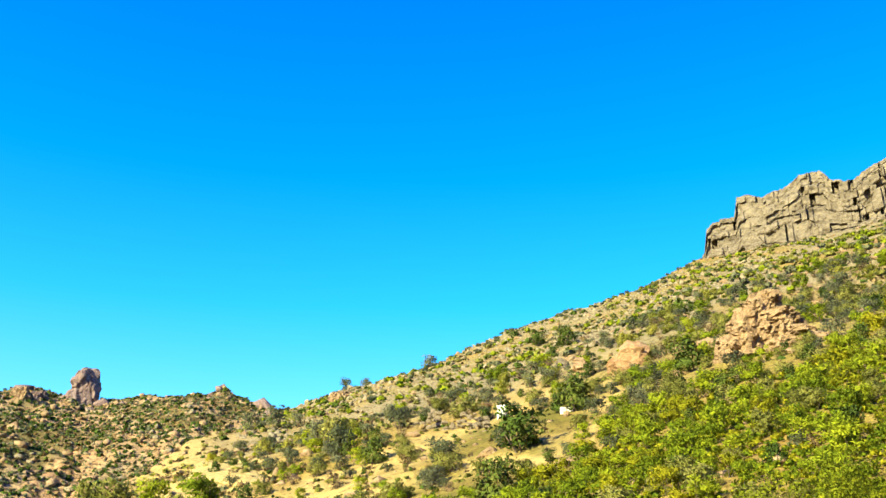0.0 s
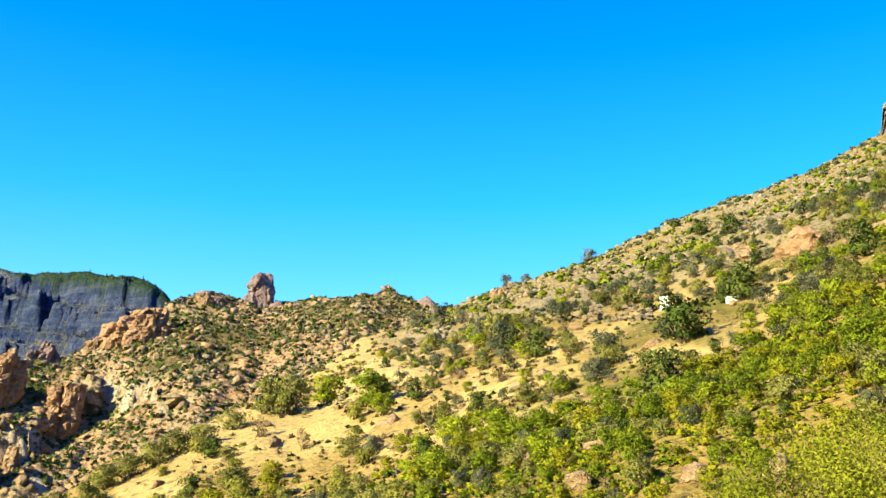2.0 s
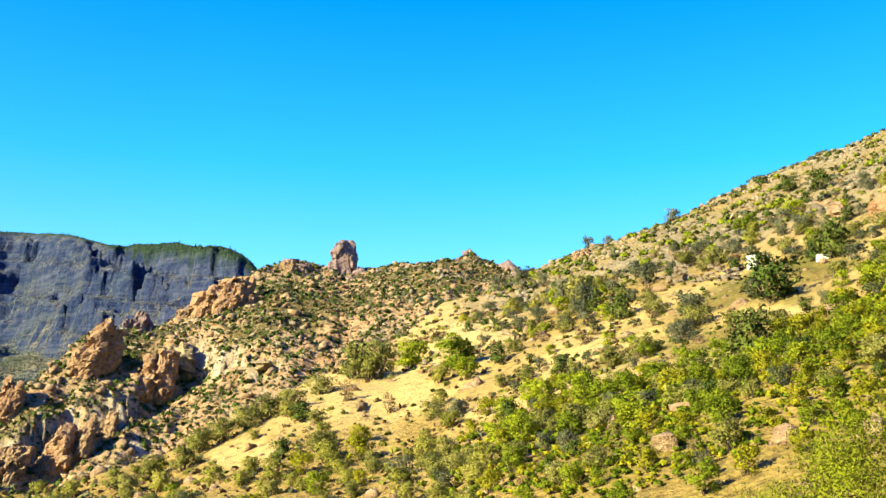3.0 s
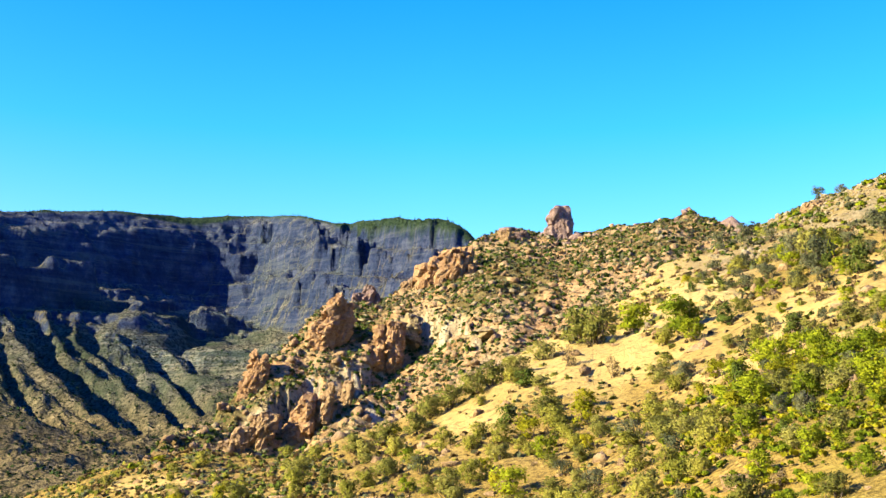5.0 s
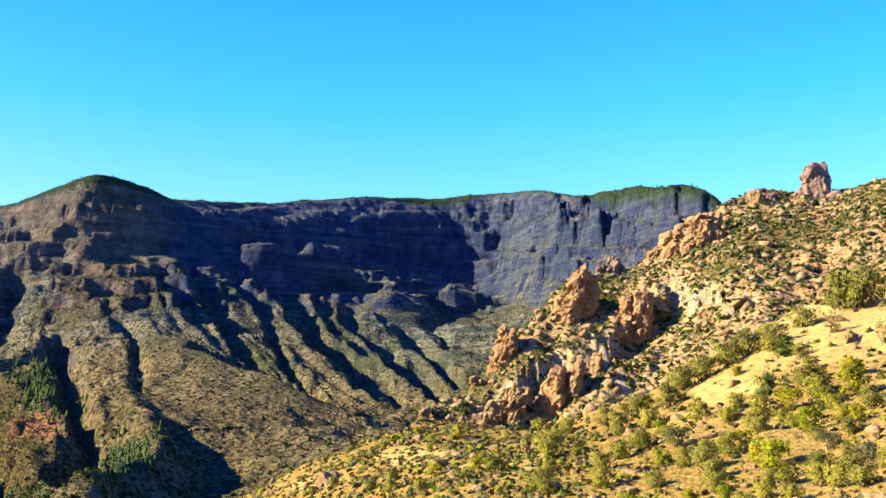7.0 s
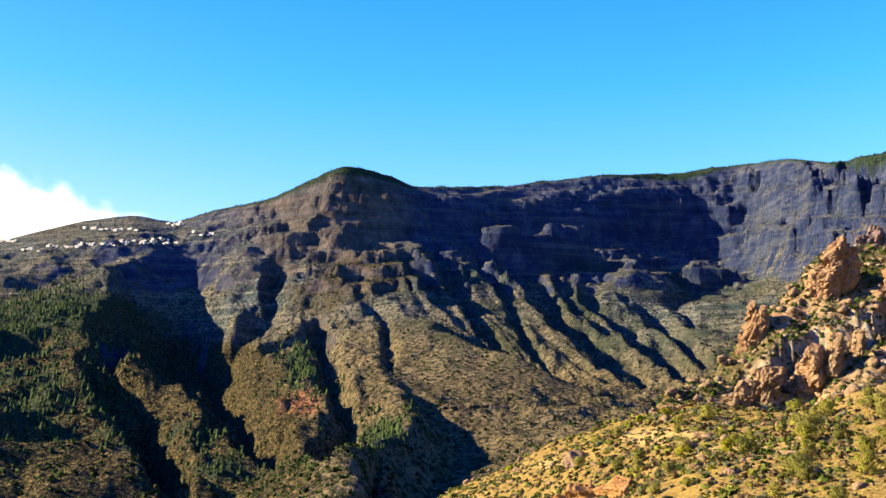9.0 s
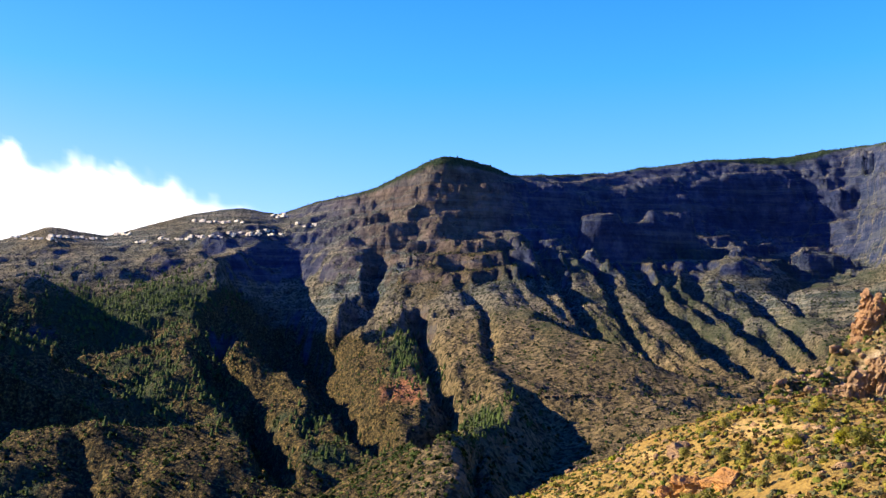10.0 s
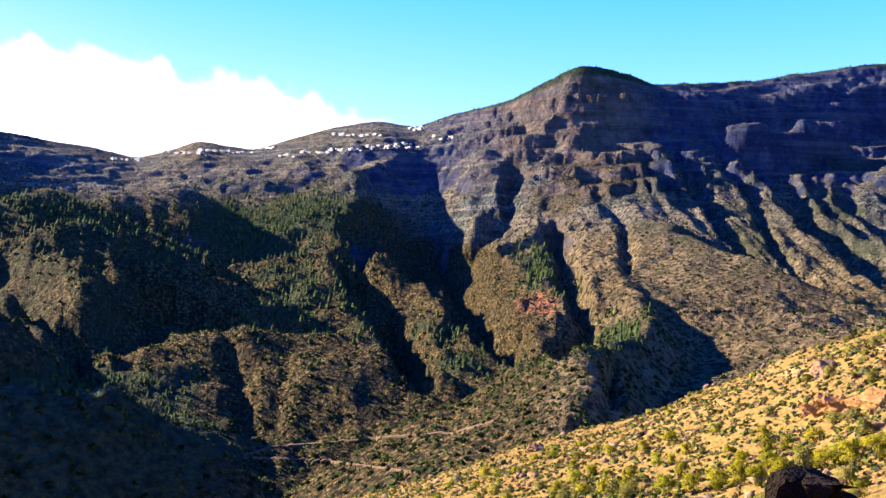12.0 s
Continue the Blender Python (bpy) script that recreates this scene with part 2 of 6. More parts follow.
# the scarp on the ridge's side: yaw, elevation of its upper edge, height in metres
SCARP = [(22.5, 5.3, 0), (23.9, 5.67, 1), (25.5, 6.2, 4), (27.2, 6.6, 7), (28.9, 6.9, 8), (30.2, 6.4, 8), (31.5, 5.3, 7.5), (33, 4.2, 7.5), (34.3, 3.86, 9), (36, 3.1, 11), (37.6, 1.94, 9), (38.9, 0.96, 6), (41, -0.6, 0)]


def ridge_z(yaw, r):
    R = table(RIDGE, yaw, 1)
    zR = ray_z(R, table(RIDGE, yaw, 2, 0.3))
    d = R - r
    front = 0.42 * np.maximum(d, 0) + 0.35 * np.maximum(d - 95, 0)
    z = zR - front - 0.7 * np.maximum(-d, 0)
    bx, by = -r * np.sin(np.radians(yaw)), r * np.cos(np.radians(yaw))
    edge = table(SCARP, yaw, 1, 0.3) + 0.35 * fbm(bx, by, 16, 3, 5.5) + 0.5 * cells(bx, by, 9, 4.0) + 0.25 * cells(bx, by, 4, 5.0)
    return z - table(SCARP, yaw, 2, 0.4) * step(edge, edge - 0.7, np.degrees(np.arctan2(z - EYE, r)))


def wall_z(yaw, r):
    R = table(WALL_RIM, yaw, 1)
    zR = ray_z(R, table(WALL_RIM, yaw, 2, 0.25))
    F = table(WALL_FOOT, yaw, 1)
    zF = ray_z(F, table(WALL_FOOT, yaw, 2))
    V = table(VALLEY, yaw, 1)
    zV = ray_z(V, table(VALLEY, yaw, 2, 1))
    u = np.clip((r - V) / (F - V), 0, 1)
    z = np.where(r < V, zV - 0.12 * (V - r), zV + (zF - zV) * (0.75 * u + 0.25 * u * u))
    v = np.clip((r - F) / (R - F), 0, 1)
    steep = 1 - step(66, 76, yaw)
    wx, wy = -r * np.sin(np.radians(yaw)), r * np.cos(np.radians(yaw))
    # stacked flows: each band of cliff has a broken edge of its own
    jx, jy = wx + 16 * fbm(wx, wy, 40, 3, 7.1), wy + 16 * fbm(wx, wy, 40, 3, 2.2)
    banded = 0.58 * v
    for at, tall, sd in ((0.13, 0.03, 1.3), (0.27, 0.04, 2.9), (0.40, 0.05, 4.1), (0.55, 0.08, 5.9), (0.68, 0.09, 8.1), (0.80, 0.08, 9.7), (0.90, 0.05, 3.3)):
        edge = v - at + 0.045 * fbm(wx, wy, 170, 3, sd) + 0.05 * cells(jx, jy, 70, sd) + 0.028 * cells(jx, jy, 30, sd + 1)
        banded = banded + tall * step(-0.025, 0.025, edge * step(1.0, 0.9, v) + 0.03 * step(0.9, 1.0, v))
    several = np.maximum(step(43, 39, yaw), step(59.5, 62, yaw))
    face = steep * several * banded + steep * (1 - several) * (0.5 * banded + 0.1 * v + 0.32 * step(0.45, 0.72, v) + 0.08 * step(0.7, 1.0, v)) + (1 - steep) * v
    # the sunny end: two cliffs with a grown-over bench between them
    vn = v + (0.05 * fbm(wx, wy, 170, 3, 6.4) + 0.05 * cells(jx, jy, 70, 2.2) + 0.03 * cells(jx, jy, 30, 3.9)) * step(1.0, 0.88, v) * step(0.0, 0.1, v)
    benched = 0.24 * np.clip(vn / 0.30, 0, 1) + 0.11 * step(0.28, 0.33, vn) + 0.13 * np.clip((vn - 0.33) / 0.29, 0, 1) + 0.20 * step(0.60, 0.68, vn)
    benched = benched + 0.06 * np.clip((vn - 0.68) / 0.12, 0, 1) + 0.16 * step(0.78, 0.86, vn) + 0.10 * np.clip((vn - 0.86) / 0.14, 0, 1)
    sunny = step(40.5, 38.5, yaw)
    face = sunny * benched + (1 - sunny) * face
    z = np.where(r > F, zF + (zR - zF) * face, z)
    return z - 0.10 * np.maximum(r - R, 0)


# ravines that cut through the spurs as well
RAVINES = [
    ([(64.25, 3.1), (63.73, 1.44), (63.22, -0.21), (62.39, -1.52), (62.54, -2.82), (63.67, -3.93)], 44, 0.95), ([(71.0, 2.0), (69.8, -0.4), (68.2, -2.1), (66.8, -3.4)], 46, 1.5),
    ([(76.3, 1.0), (75.0, -1.4), (73.4, -3.6), (72.1, -5.4)], 40, 1.2), ([(60.2, 3.4), (59.95, 2.3), (60.1, 1.0)], 20, 0.6), ([(83.3, -3.4), (82.7, -5.4), (82.0, -8.5)], 10, 0.9), ([(80.0, -5.3), (80.6, -8.4)], 5, 1.1),
    ([(60.9, -4.8), (60.9, -6.6)], 20, 0.8), ([(66.6, 6.6), (66.9, 4.6), (68.0, 3.2), (69.2, 2.0)], 30, 1.0), ([(92.0, -3.4), (91.4, -5.4)], 14, 0.8),
]


def carve(yaw, r, z, lines):
    """Depth of the cuts along lines of yaw and elevation."""
    el = np.degrees(np.arctan2(z - EYE, r))
    yaw = yaw + 0.20 * fbm(yaw, el, 1.5, 3, 4.0) + 0.22 * fbm(yaw, el, 0.7, 3, 9.0)
    cut = np.zeros(z.shape)
    for pts, depth, half in lines:
        best = np.full(z.shape, 99.0)
        for (ay, ae), (by, be) in zip(pts[:-1], pts[1:]):
            n = (by - ay) ** 2 + (be - ae) ** 2
            t = np.clip(((yaw - ay) * (by - ay) + (el - ae) * (be - ae)) / n, 0, 1)
            best = np.minimum(best, np.hypot(yaw - ay - t * (by - ay), el - ae - t * (be - ae)))
        cut = np.maximum(cut, depth * np.clip(1 - best / half, 0, 1))
    return cut


def runnels(yaw, r, z):
    """Lesser channels down the scree, all along the same fall line."""
    el = np.degrees(np.arctan2(z - EYE, r))
    yaw = yaw + 0.20 * fbm(yaw, el, 1.5, 3, 4.0)
    return 6 * ridged(yaw - 1.05 * el, 0.3 * el, 0.9, 4, 3.0, 0.65) * step(40, 44, yaw) * step(61, 57, yaw) * step(-1.0, 1.0, el) * step(8.0, 6.5, el)


def land(X, Y):
    """Height of the ground, and how much each point belongs to hill, ridge and far country."""
    X, Y = np.asarray(X, float), np.asarray(Y, float)
    shape = X.shape
    X, Y = X.ravel(), Y.ravel()
    yaw = (np.degrees(np.arctan2(-X, Y)) + 150) % 360 - 150
    r = np.hypot(X, Y)
    # behind the camera the hillside simply goes on
    yw = np.where(yaw > 150, 95, yaw)
    zh = hill_z(yw, r)
    zb = np.where((yaw > 2) & (yaw < 60), ridge_z(yw, r), -1e4)
    far = r > 280
    zw = np.full(r.shape, -1e4)
    yf, rf, xf, yf2 = yw[far], r[far], X[far], Y[far]
    # buttresses and bays break up the line of the wall
    warp = 42 * fbm(xf, yf2, 240, 4, 2.5, 0.5) + 14 * ridged(xf, yf2, 110, 3, 6.5)
    w = wall_z(yf, rf + warp * step(1500, 2100, rf) * step(-20, -220, rf - table(WALL_RIM, yf, 1)))
    w = w - (0.95 * carve(yf, rf, w, GULLIES) + runnels(yf, rf, w)) * step(1100, 1300, rf)
    bend = 30 * fbm(xf, yf2, 220, 4, 3.3)
    bend2 = 30 * fbm(xf, yf2, 220, 4, 8.8)
    for pts, kl, kr, *lip in SPURS:
        w = np.maximum(w, seg_fall(xf + bend, yf2 + bend2, pts, kl, kr, *lip))
    w = w - carve(yf, rf, w, RAVINES) * step(500, 600, rf)
    slope_zone = step(330, 700, rf)
    brink = step(1.1, 0.3, table(WALL_RIM, yf, 2, 0.25) - np.degrees(np.arctan2(w, rf))) * step(1500, 1700, rf)
    clean = 0.82 * step(39, 43, yf) * step(62, 58, yf) * step(-1.5, 0.5, np.degrees(np.arctan2(w, rf))) * step(6.6, 5.4, np.degrees(np.arctan2(w, rf)))
    clean = np.maximum(clean, 0.55 * step(67, 71, yf) * step(3.0, 5.0, np.degrees(np.arctan2(w, rf))))
    slope_zone = slope_zone * np.maximum(0.4 + 0.6 * step(900, 1350, rf), step(84, 88, yf))
    w = w + slope_zone * (1 - 0.75 * brink) * (1 - clean) * (8.0 * ridged(xf, yf2, 170, 4, 1.7) + 7.0 * ridged(xf, yf2, 62, 4, 7.4, 0.55) + 3.2 * fbm(xf, yf2, 28, 3, 4.2))
    # strata: the rock stands in ledges
    high = (1 - 0.65 * step(70, 76, yf)) * step(4.4, 6.0, np.degrees(np.arctan2(w, rf))) * slope_zone * step(0.0, 0.7, table(WALL_RIM, yf, 2, 0.25) - np.degrees(np.arctan2(w, rf)))
    for q, share, sd in ((29.0, 0.75, 6.0), (13.0, 0.7, 2.0)):
        ph = (w + 0.5 * q * fbm(xf, yf2, 420, 3, sd) + 0.12 * (xf - yf2)) / q
        ledge = ph - np.floor(ph)
        w = w + high * (1 if q < 20 else step(69, 66, yf)) * q * share * np.clip(0.75 + 0.8 * fbm(xf, yf2, 130, 3, 9.5 + sd), 0, 1) * (step(0.3, 0.72, ledge) - ledge)
    zw[far] = w
    rough_b = (2.2 * ridged(X, Y, 26, 4, 2.2) + 0.7 * fbm(X, Y, 5, 3, 5.1)) * step(-25, 5, zb - zh + 3)
    zb = zb + rough_b * step(8, 14, yaw)
    zh = zh + step(6, 40, r) * (1.0 * fbm(X, Y, 30, 3, 0.4) + 0.28 * fbm(X, Y, 5, 3, 7.7)) * (0.35 + 0.65 * step(20, 90, r))
    top = np.maximum(zh, np.maximum(zb, zw))
    which = np.where(top == zh, 0, np.where(top == zb, 1, 2))
    return top.reshape(shape), which.reshape(shape)


def green_edge(yaw):
    """Elevation up to which the hillside is grown over with green."""
    return np.interp(yaw, [-28, -24, -18, -13.8, -10.5, -6.5, -2.2, 8, 17, 24, 32], [15.0, 14.2, 12.6, 11.6, 10.2, 7.0, 5.8, 4.0, 1.2, -1, -2])


def ground(yaw, r):
    a = radians(yaw)
    z, _ = land(np.array([-r * math.sin(a)]), np.array([r * math.cos(a)]))
    return Vector((-r * math.sin(a), r * math.cos(a), float(z[0])))


def sighted(yaw, el, near, far, count=400):
    """Where the ground first meets the line of sight in that direction."""
    rs = np.linspace(near, far, count)
    a = radians(yaw)
    z, _ = land(-rs * math.sin(a), rs * math.cos(a))
    up = np.nonzero(np.degrees(np.arctan2(z - EYE, rs)) >= el)[0]
    i = up[0] if len(up) else int(np.argmax((z - EYE) / rs))
    return Vector((-rs[i] * math.sin(a), rs[i] * math.cos(a), float(z[i])))

# ---- materials ----
def material(name, rough=0.9):
    m = bpy.data.materials.new(name)
    m.use_nodes = True
    m.node_tree.nodes["Principled BSDF"].inputs["Roughness"].default_value = rough
    m.node_tree.nodes["Principled BSDF"].inputs["Specular IOR Level"].default_value = 0.02
    return m, m.node_tree, m.node_tree.nodes["Principled BSDF"]


def tex_noise(nt, size, detail=4.0, rough=0.6, stretch=None, seed=0.0):
    """Noise over world-size coordinates; size is the feature size in metres."""
    co = nt.nodes.new("ShaderNodeTexCoord")
    mp = nt.nodes.new("ShaderNodeMapping")
    mp.inputs["Location"].default_value = (seed, seed * 0.7, seed * 1.3)
    mp.inputs["Scale"].default_value = stretch or (1, 1, 1)
    nz = nt.nodes.new("ShaderNodeTexNoise")
    nz.inputs["Scale"].default_value, nz.inputs["Detail"].default_value, nz.inputs["Roughness"].default_value = 1.0 / size, detail, rough
    nt.links.new(co.outputs["Object"], mp.inputs[0])
    nt.links.new(mp.outputs[0], nz.inputs["Vector"])
    return nz.outputs["Fac"]


def ramp(nt, fac, stops):
    n = nt.nodes.new("ShaderNodeValToRGB")
    while len(n.color_ramp.elements) < len(stops):
        n.color_ramp.elements.new(0.5)
    for e, (p, c) in zip(n.color_ramp.elements, stops):
        e.position, e.color = p, (*c, 1) if len(c) == 3 else c
    nt.links.new(fac, n.inputs[0])
    return n.outputs[0]


def mix(nt, fac, a, b, blend="MIX"):
    n = nt.nodes.new("ShaderNodeMix")
    n.data_type, n.blend_type = "RGBA", blend
    for sock, v in (("Factor", fac), ("A", a), ("B", b)):
        if isinstance(v, (int, float)):
            n.inputs[sock].default_value = v
        elif isinstance(v, tuple):
            n.inputs[sock].default_value = (*v, 1)
        else:
            nt.links.new(v, n.inputs[sock])
    return n.outputs["Result"]


def math_node(nt, op, a, b=0.5):
    n = nt.nodes.new("ShaderNodeMath")
    n.operation = op
    for i, v in enumerate((a, b)):
        if isinstance(v, (int, float)):
            n.inputs[i].default_value = v
        else:
            nt.links.new(v, n.inputs[i])
    return n.outputs[0]


def bump(nt, bsdf, height, strength, distance):
    n = nt.nodes.new("ShaderNodeBump")
    n.inputs["Strength"].default_value, n.inputs["Distance"].default_value = strength, distance
    nt.links.new(height, n.inputs["Height"])
    nt.links.new(n.outputs[0], bsdf.inputs["Normal"])


def attr(nt, name):
    n = nt.nodes.new("ShaderNodeAttribute")
    n.attribute_name = name
    return n.outputs["Fac"]


# hillside soil: pale dry earth with straw, stones and patches of low green
mat_hill, nt, bs = material("dry_hillside_earth")
n1, n2, n3, n4 = tex_noise(nt, 9, 5), tex_noise(nt, 1.3, 5, 0.7, seed=3), tex_noise(nt, 0.35, 3, 0.7, seed=9), tex_noise(nt, 4, 6, 0.7, seed=5)
soil = ramp(nt, n2, [(0.25, (0.123, 0.0718, 0.0171)), (0.45, (0.208, 0.13, 0.0321)), (0.7, (0.282, 0.187, 0.0541))])
straw = ramp(nt, n3, [(0.3, (0.0916, 0.0687, 0.0117)), (0.6, (0.207, 0.158, 0.035)), (0.8, (0.253, 0.197, 0.0512))])
stony = ramp(nt, n3, [(0.3, (0.0551, 0.0387, 0.014)), (0.5, (0.152, 0.103, 0.0373)), (0.75, (0.239, 0.18, 0.07))])
c = mix(nt, ramp(nt, n1, [(0.42, (0, 0, 0)), (0.6, (1, 1, 1))]), soil, straw)
c = mix(nt, ramp(nt, n4, [(0.5, (0, 0, 0)), (0.62, (0.626, 0.62, 0.435))]), c, stony)
bare = mix(nt, 0.45, soil, (0.44, 0.325, 0.125))
c = mix(nt, attr(nt, "bare"), c, bare)
weed = ramp(nt, n2, [(0.3, (0.0229, 0.0258, 0.00349)), (0.6, (0.0738, 0.0731, 0.0093)), (0.8, (0.165, 0.129, 0.0233))])
c = mix(nt, attr(nt, "green"), c, weed)
rubbly = ramp(nt, n3, [(0.3, (0.0653, 0.039, 0.0128)), (0.5, (0.185, 0.122, 0.032)), (0.75, (0.315, 0.222, 0.06))])
c = mix(nt, attr(nt, "rubble"), c, rubbly)
scree = ramp(nt, n3, [(0.3, (0.062, 0.046, 0.022)), (0.5, (0.18, 0.14, 0.073)), (0.72, (0.28, 0.228, 0.13))])
c = mix(nt, attr(nt, "scree"), c, scree)
c = mix(nt, ramp(nt, tex_noise(nt, 0.8, 3, 0.6, seed=21), [(0.56, (0, 0, 0)), (0.64, (0.6, 0.6, 0.6))]), c, (0.0604, 0.044, 0.017))
nt.links.new(c, bs.inputs["Base Color"])
bump(nt, bs, math_node(nt, "ADD", n2, math_node(nt, "MULTIPLY", n3, 0.5)), 0.9, 0.5)

# rocky ridge: warm tuff and brown stone among scrub
mat_ridge, nt, bs = material("weathered_ridge_rock")
n1, n2, n3 = tex_noise(nt, 14, 5, seed=2), tex_noise(nt, 2.4, 6, 0.7, seed=4), tex_noise(nt, 0.8, 3, 0.7, seed=8)
stone = ramp(nt, n2, [(0.28, (0.0888, 0.05, 0.0248)), (0.45, (0.284, 0.162, 0.074)), (0.6, (0.426, 0.261, 0.118)), (0.8, (0.551, 0.368, 0.186))])
earth = ramp(nt, n3, [(0.3, (0.19, 0.13, 0.062)), (0.7, (0.38, 0.265, 0.135))])
c = mix(nt, ramp(nt, n1, [(0.42, (0, 0, 0)), (0.58, (1, 1, 1))]), stone, earth)
c = mix(nt, attr(nt, "green"), c, ramp(nt, n2, [(0.3, (0.033, 0.0329, 0.00958)), (0.7, (0.132, 0.107, 0.0336))]))
face = ramp(nt, tex_noise(nt, 3.2, 6, 0.75, (1, 1, 0.4), seed=17), [(0.3, (0.106, 0.0745, 0.044)), (0.48, (0.284, 0.227, 0.142)), (0.66, (0.412, 0.348, 0.234))])
c = mix(nt, attr(nt, "bare"), c, face)
c = mix(nt, ramp(nt, tex_noise(nt, 1.5, 3, 0.6, seed=23), [(0.54, (0, 0, 0)), (0.63, (0.8, 0.8, 0.8))]), c, (0.0461, 0.0355, 0.017))
nt.links.new(c, bs.inputs["Base Color"])
bump(nt, bs, n2, 1.0, 2.0)

# far country: basalt walls coloured dark navy for haze and shade, brown scrub slopes, dusky green growth
mat_far, nt, bs = material("hazed_basalt_and_scrub")
n1, n2, n3 = tex_noise(nt, 190, 5, seed=1), tex_noise(nt, 26, 6, 0.72, seed=6), tex_noise(nt, 9, 4, 0.75, seed=7)
n4 = tex_noise(nt, 60, 6, 0.7, (0.25, 0.25, 5.0), seed=3)
n6 = tex_noise(nt, 5.5, 2, 0.6, seed=14)
speck = ramp(nt, n6, [(0.50, (0, 0, 0)), (0.60, (0.85, 0.85, 0.85))])
scrub = ramp(nt, n2, [(0.3, (0.05, 0.041, 0.022)), (0.5, (0.165, 0.125, 0.062)), (0.72, (0.30, 0.222, 0.108))])
scrub = mix(nt, ramp(nt, n3, [(0.46, (0, 0, 0)), (0.6, (0.7, 0.7, 0.7))]), scrub, (0.0532, 0.0426, 0.017))
# scree colours are blued to stand in for distance haze
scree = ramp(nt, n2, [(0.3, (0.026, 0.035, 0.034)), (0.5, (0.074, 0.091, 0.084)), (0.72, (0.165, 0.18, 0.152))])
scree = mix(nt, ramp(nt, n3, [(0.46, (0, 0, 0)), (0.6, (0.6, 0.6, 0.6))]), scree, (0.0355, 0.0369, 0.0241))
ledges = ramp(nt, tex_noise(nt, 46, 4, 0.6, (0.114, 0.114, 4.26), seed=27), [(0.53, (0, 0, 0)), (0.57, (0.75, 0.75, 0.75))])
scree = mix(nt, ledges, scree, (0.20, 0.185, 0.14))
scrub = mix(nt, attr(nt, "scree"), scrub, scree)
olive = ramp(nt, tex_noise(nt, 3.4, 4, 0.7, seed=25), [(0.38, (0.0145, 0.0131, 0.00862)), (0.5, (0.0536, 0.041, 0.0175)), (0.64, (0.172, 0.124, 0.043))])
c = mix(nt, attr(nt, "green"), scrub, olive)
c = mix(nt, attr(nt, "red"), c, ramp(nt, n3, [(0.35, (0.11, 0.05, 0.022)), (0.55, (0.30, 0.125, 0.06)), (0.7, (0.42, 0.2, 0.1))]))
c = mix(nt, speck, c, (0.0114, 0.0142, 0.00852))
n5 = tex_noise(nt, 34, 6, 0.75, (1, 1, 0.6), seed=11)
# navy stops of the wall put distance haze and shade into the rock colour
hazed_rock = ramp(nt, mix(nt, 0.6, n4, n5), [(0.36, (0.006, 0.012, 0.040)), (0.5, (0.020, 0.032, 0.074)), (0.64, (0.076, 0.085, 0.120))])
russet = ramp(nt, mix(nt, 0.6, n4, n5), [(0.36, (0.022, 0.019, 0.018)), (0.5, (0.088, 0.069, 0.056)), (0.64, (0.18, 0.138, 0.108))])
hazed_rock = mix(nt, attr(nt, "russet"), hazed_rock, russet)
# ledges across the wall, given the same haze-blue cast
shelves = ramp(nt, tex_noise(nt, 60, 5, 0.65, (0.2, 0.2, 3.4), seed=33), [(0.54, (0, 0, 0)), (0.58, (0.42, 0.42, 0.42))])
hazed_rock = mix(nt, shelves, hazed_rock, (0.082, 0.092, 0.098))
c = mix(nt, attr(nt, "bare"), c, hazed_rock)
c = mix(nt, attr(nt, "wood"), c, ramp(nt, n6, [(0.35, (0.011, 0.022, 0.0125)), (0.65, (0.037, 0.056, 0.027))]))
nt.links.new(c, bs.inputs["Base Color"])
bump(nt, bs, math_node(nt, "ADD", n2, math_node(nt, "ADD", math_node(nt, "MULTIPLY", n3, 0.4), math_node(nt, "MULTIPLY", n5, 0.8))), 1.0, 16.0)

# ---- the ground: one sheet from the camera's feet to the far rim ----
yaws = np.concatenate([np.arange(-31, 100, 0.13), np.arange(100, 329, 3.0)])
rads = np.concatenate([np.array([0.01, 2, 4, 6, 8, 11, 14, 17, 20, 23, 26, 30]), np.arange(34, 100, 1.3), np.arange(100, 350, 2.1), np.arange(350, 900, 8),
                       np.arange(900, 2050, 10.5), np.arange(2050, 2940, 7.5), np.array([2940, 3000, 3100, 3400, 3800, 4300, 4800])])
GA, GR = np.meshgrid(np.radians(yaws), rads, indexing="ij")
GX, GY = -GR * np.sin(GA), GR * np.cos(GA)
GZ, GW = land(GX, GY)
nA, nR = GX.shape
me = bpy.data.meshes.new("ground")
co = np.stack([GX, GY, GZ], -1).reshape(-1, 3)
ia = np.arange(nA)[:, None]
ib = (ia + 1) % nA
jr = np.arange(nR - 1)[None, :]
quads = np.stack([ia * nR + jr, ia * nR + jr + 1, ib * nR + jr + 1, ib * nR + jr], -1).reshape(-1, 4)
quads = quads[:, ::-1]
me.vertices.add(len(co))
me.vertices.foreach_set("co", co.ravel())
me.loops.add(quads.size)
me.loops.foreach_set("vertex_index", quads.ravel())
me.polygons.add(len(quads))
me.polygons.foreach_set("loop_start", np.arange(len(quads)) * 4)
me.polygons.foreach_set("loop_total", np.full(len(quads), 4))
me.update()
for m in (mat_hill, mat_ridge, mat_far):
    me.materials.append(m)
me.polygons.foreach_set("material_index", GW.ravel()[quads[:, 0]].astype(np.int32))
me.polygons.foreach_set("use_smooth", np.ones(len(quads), bool))

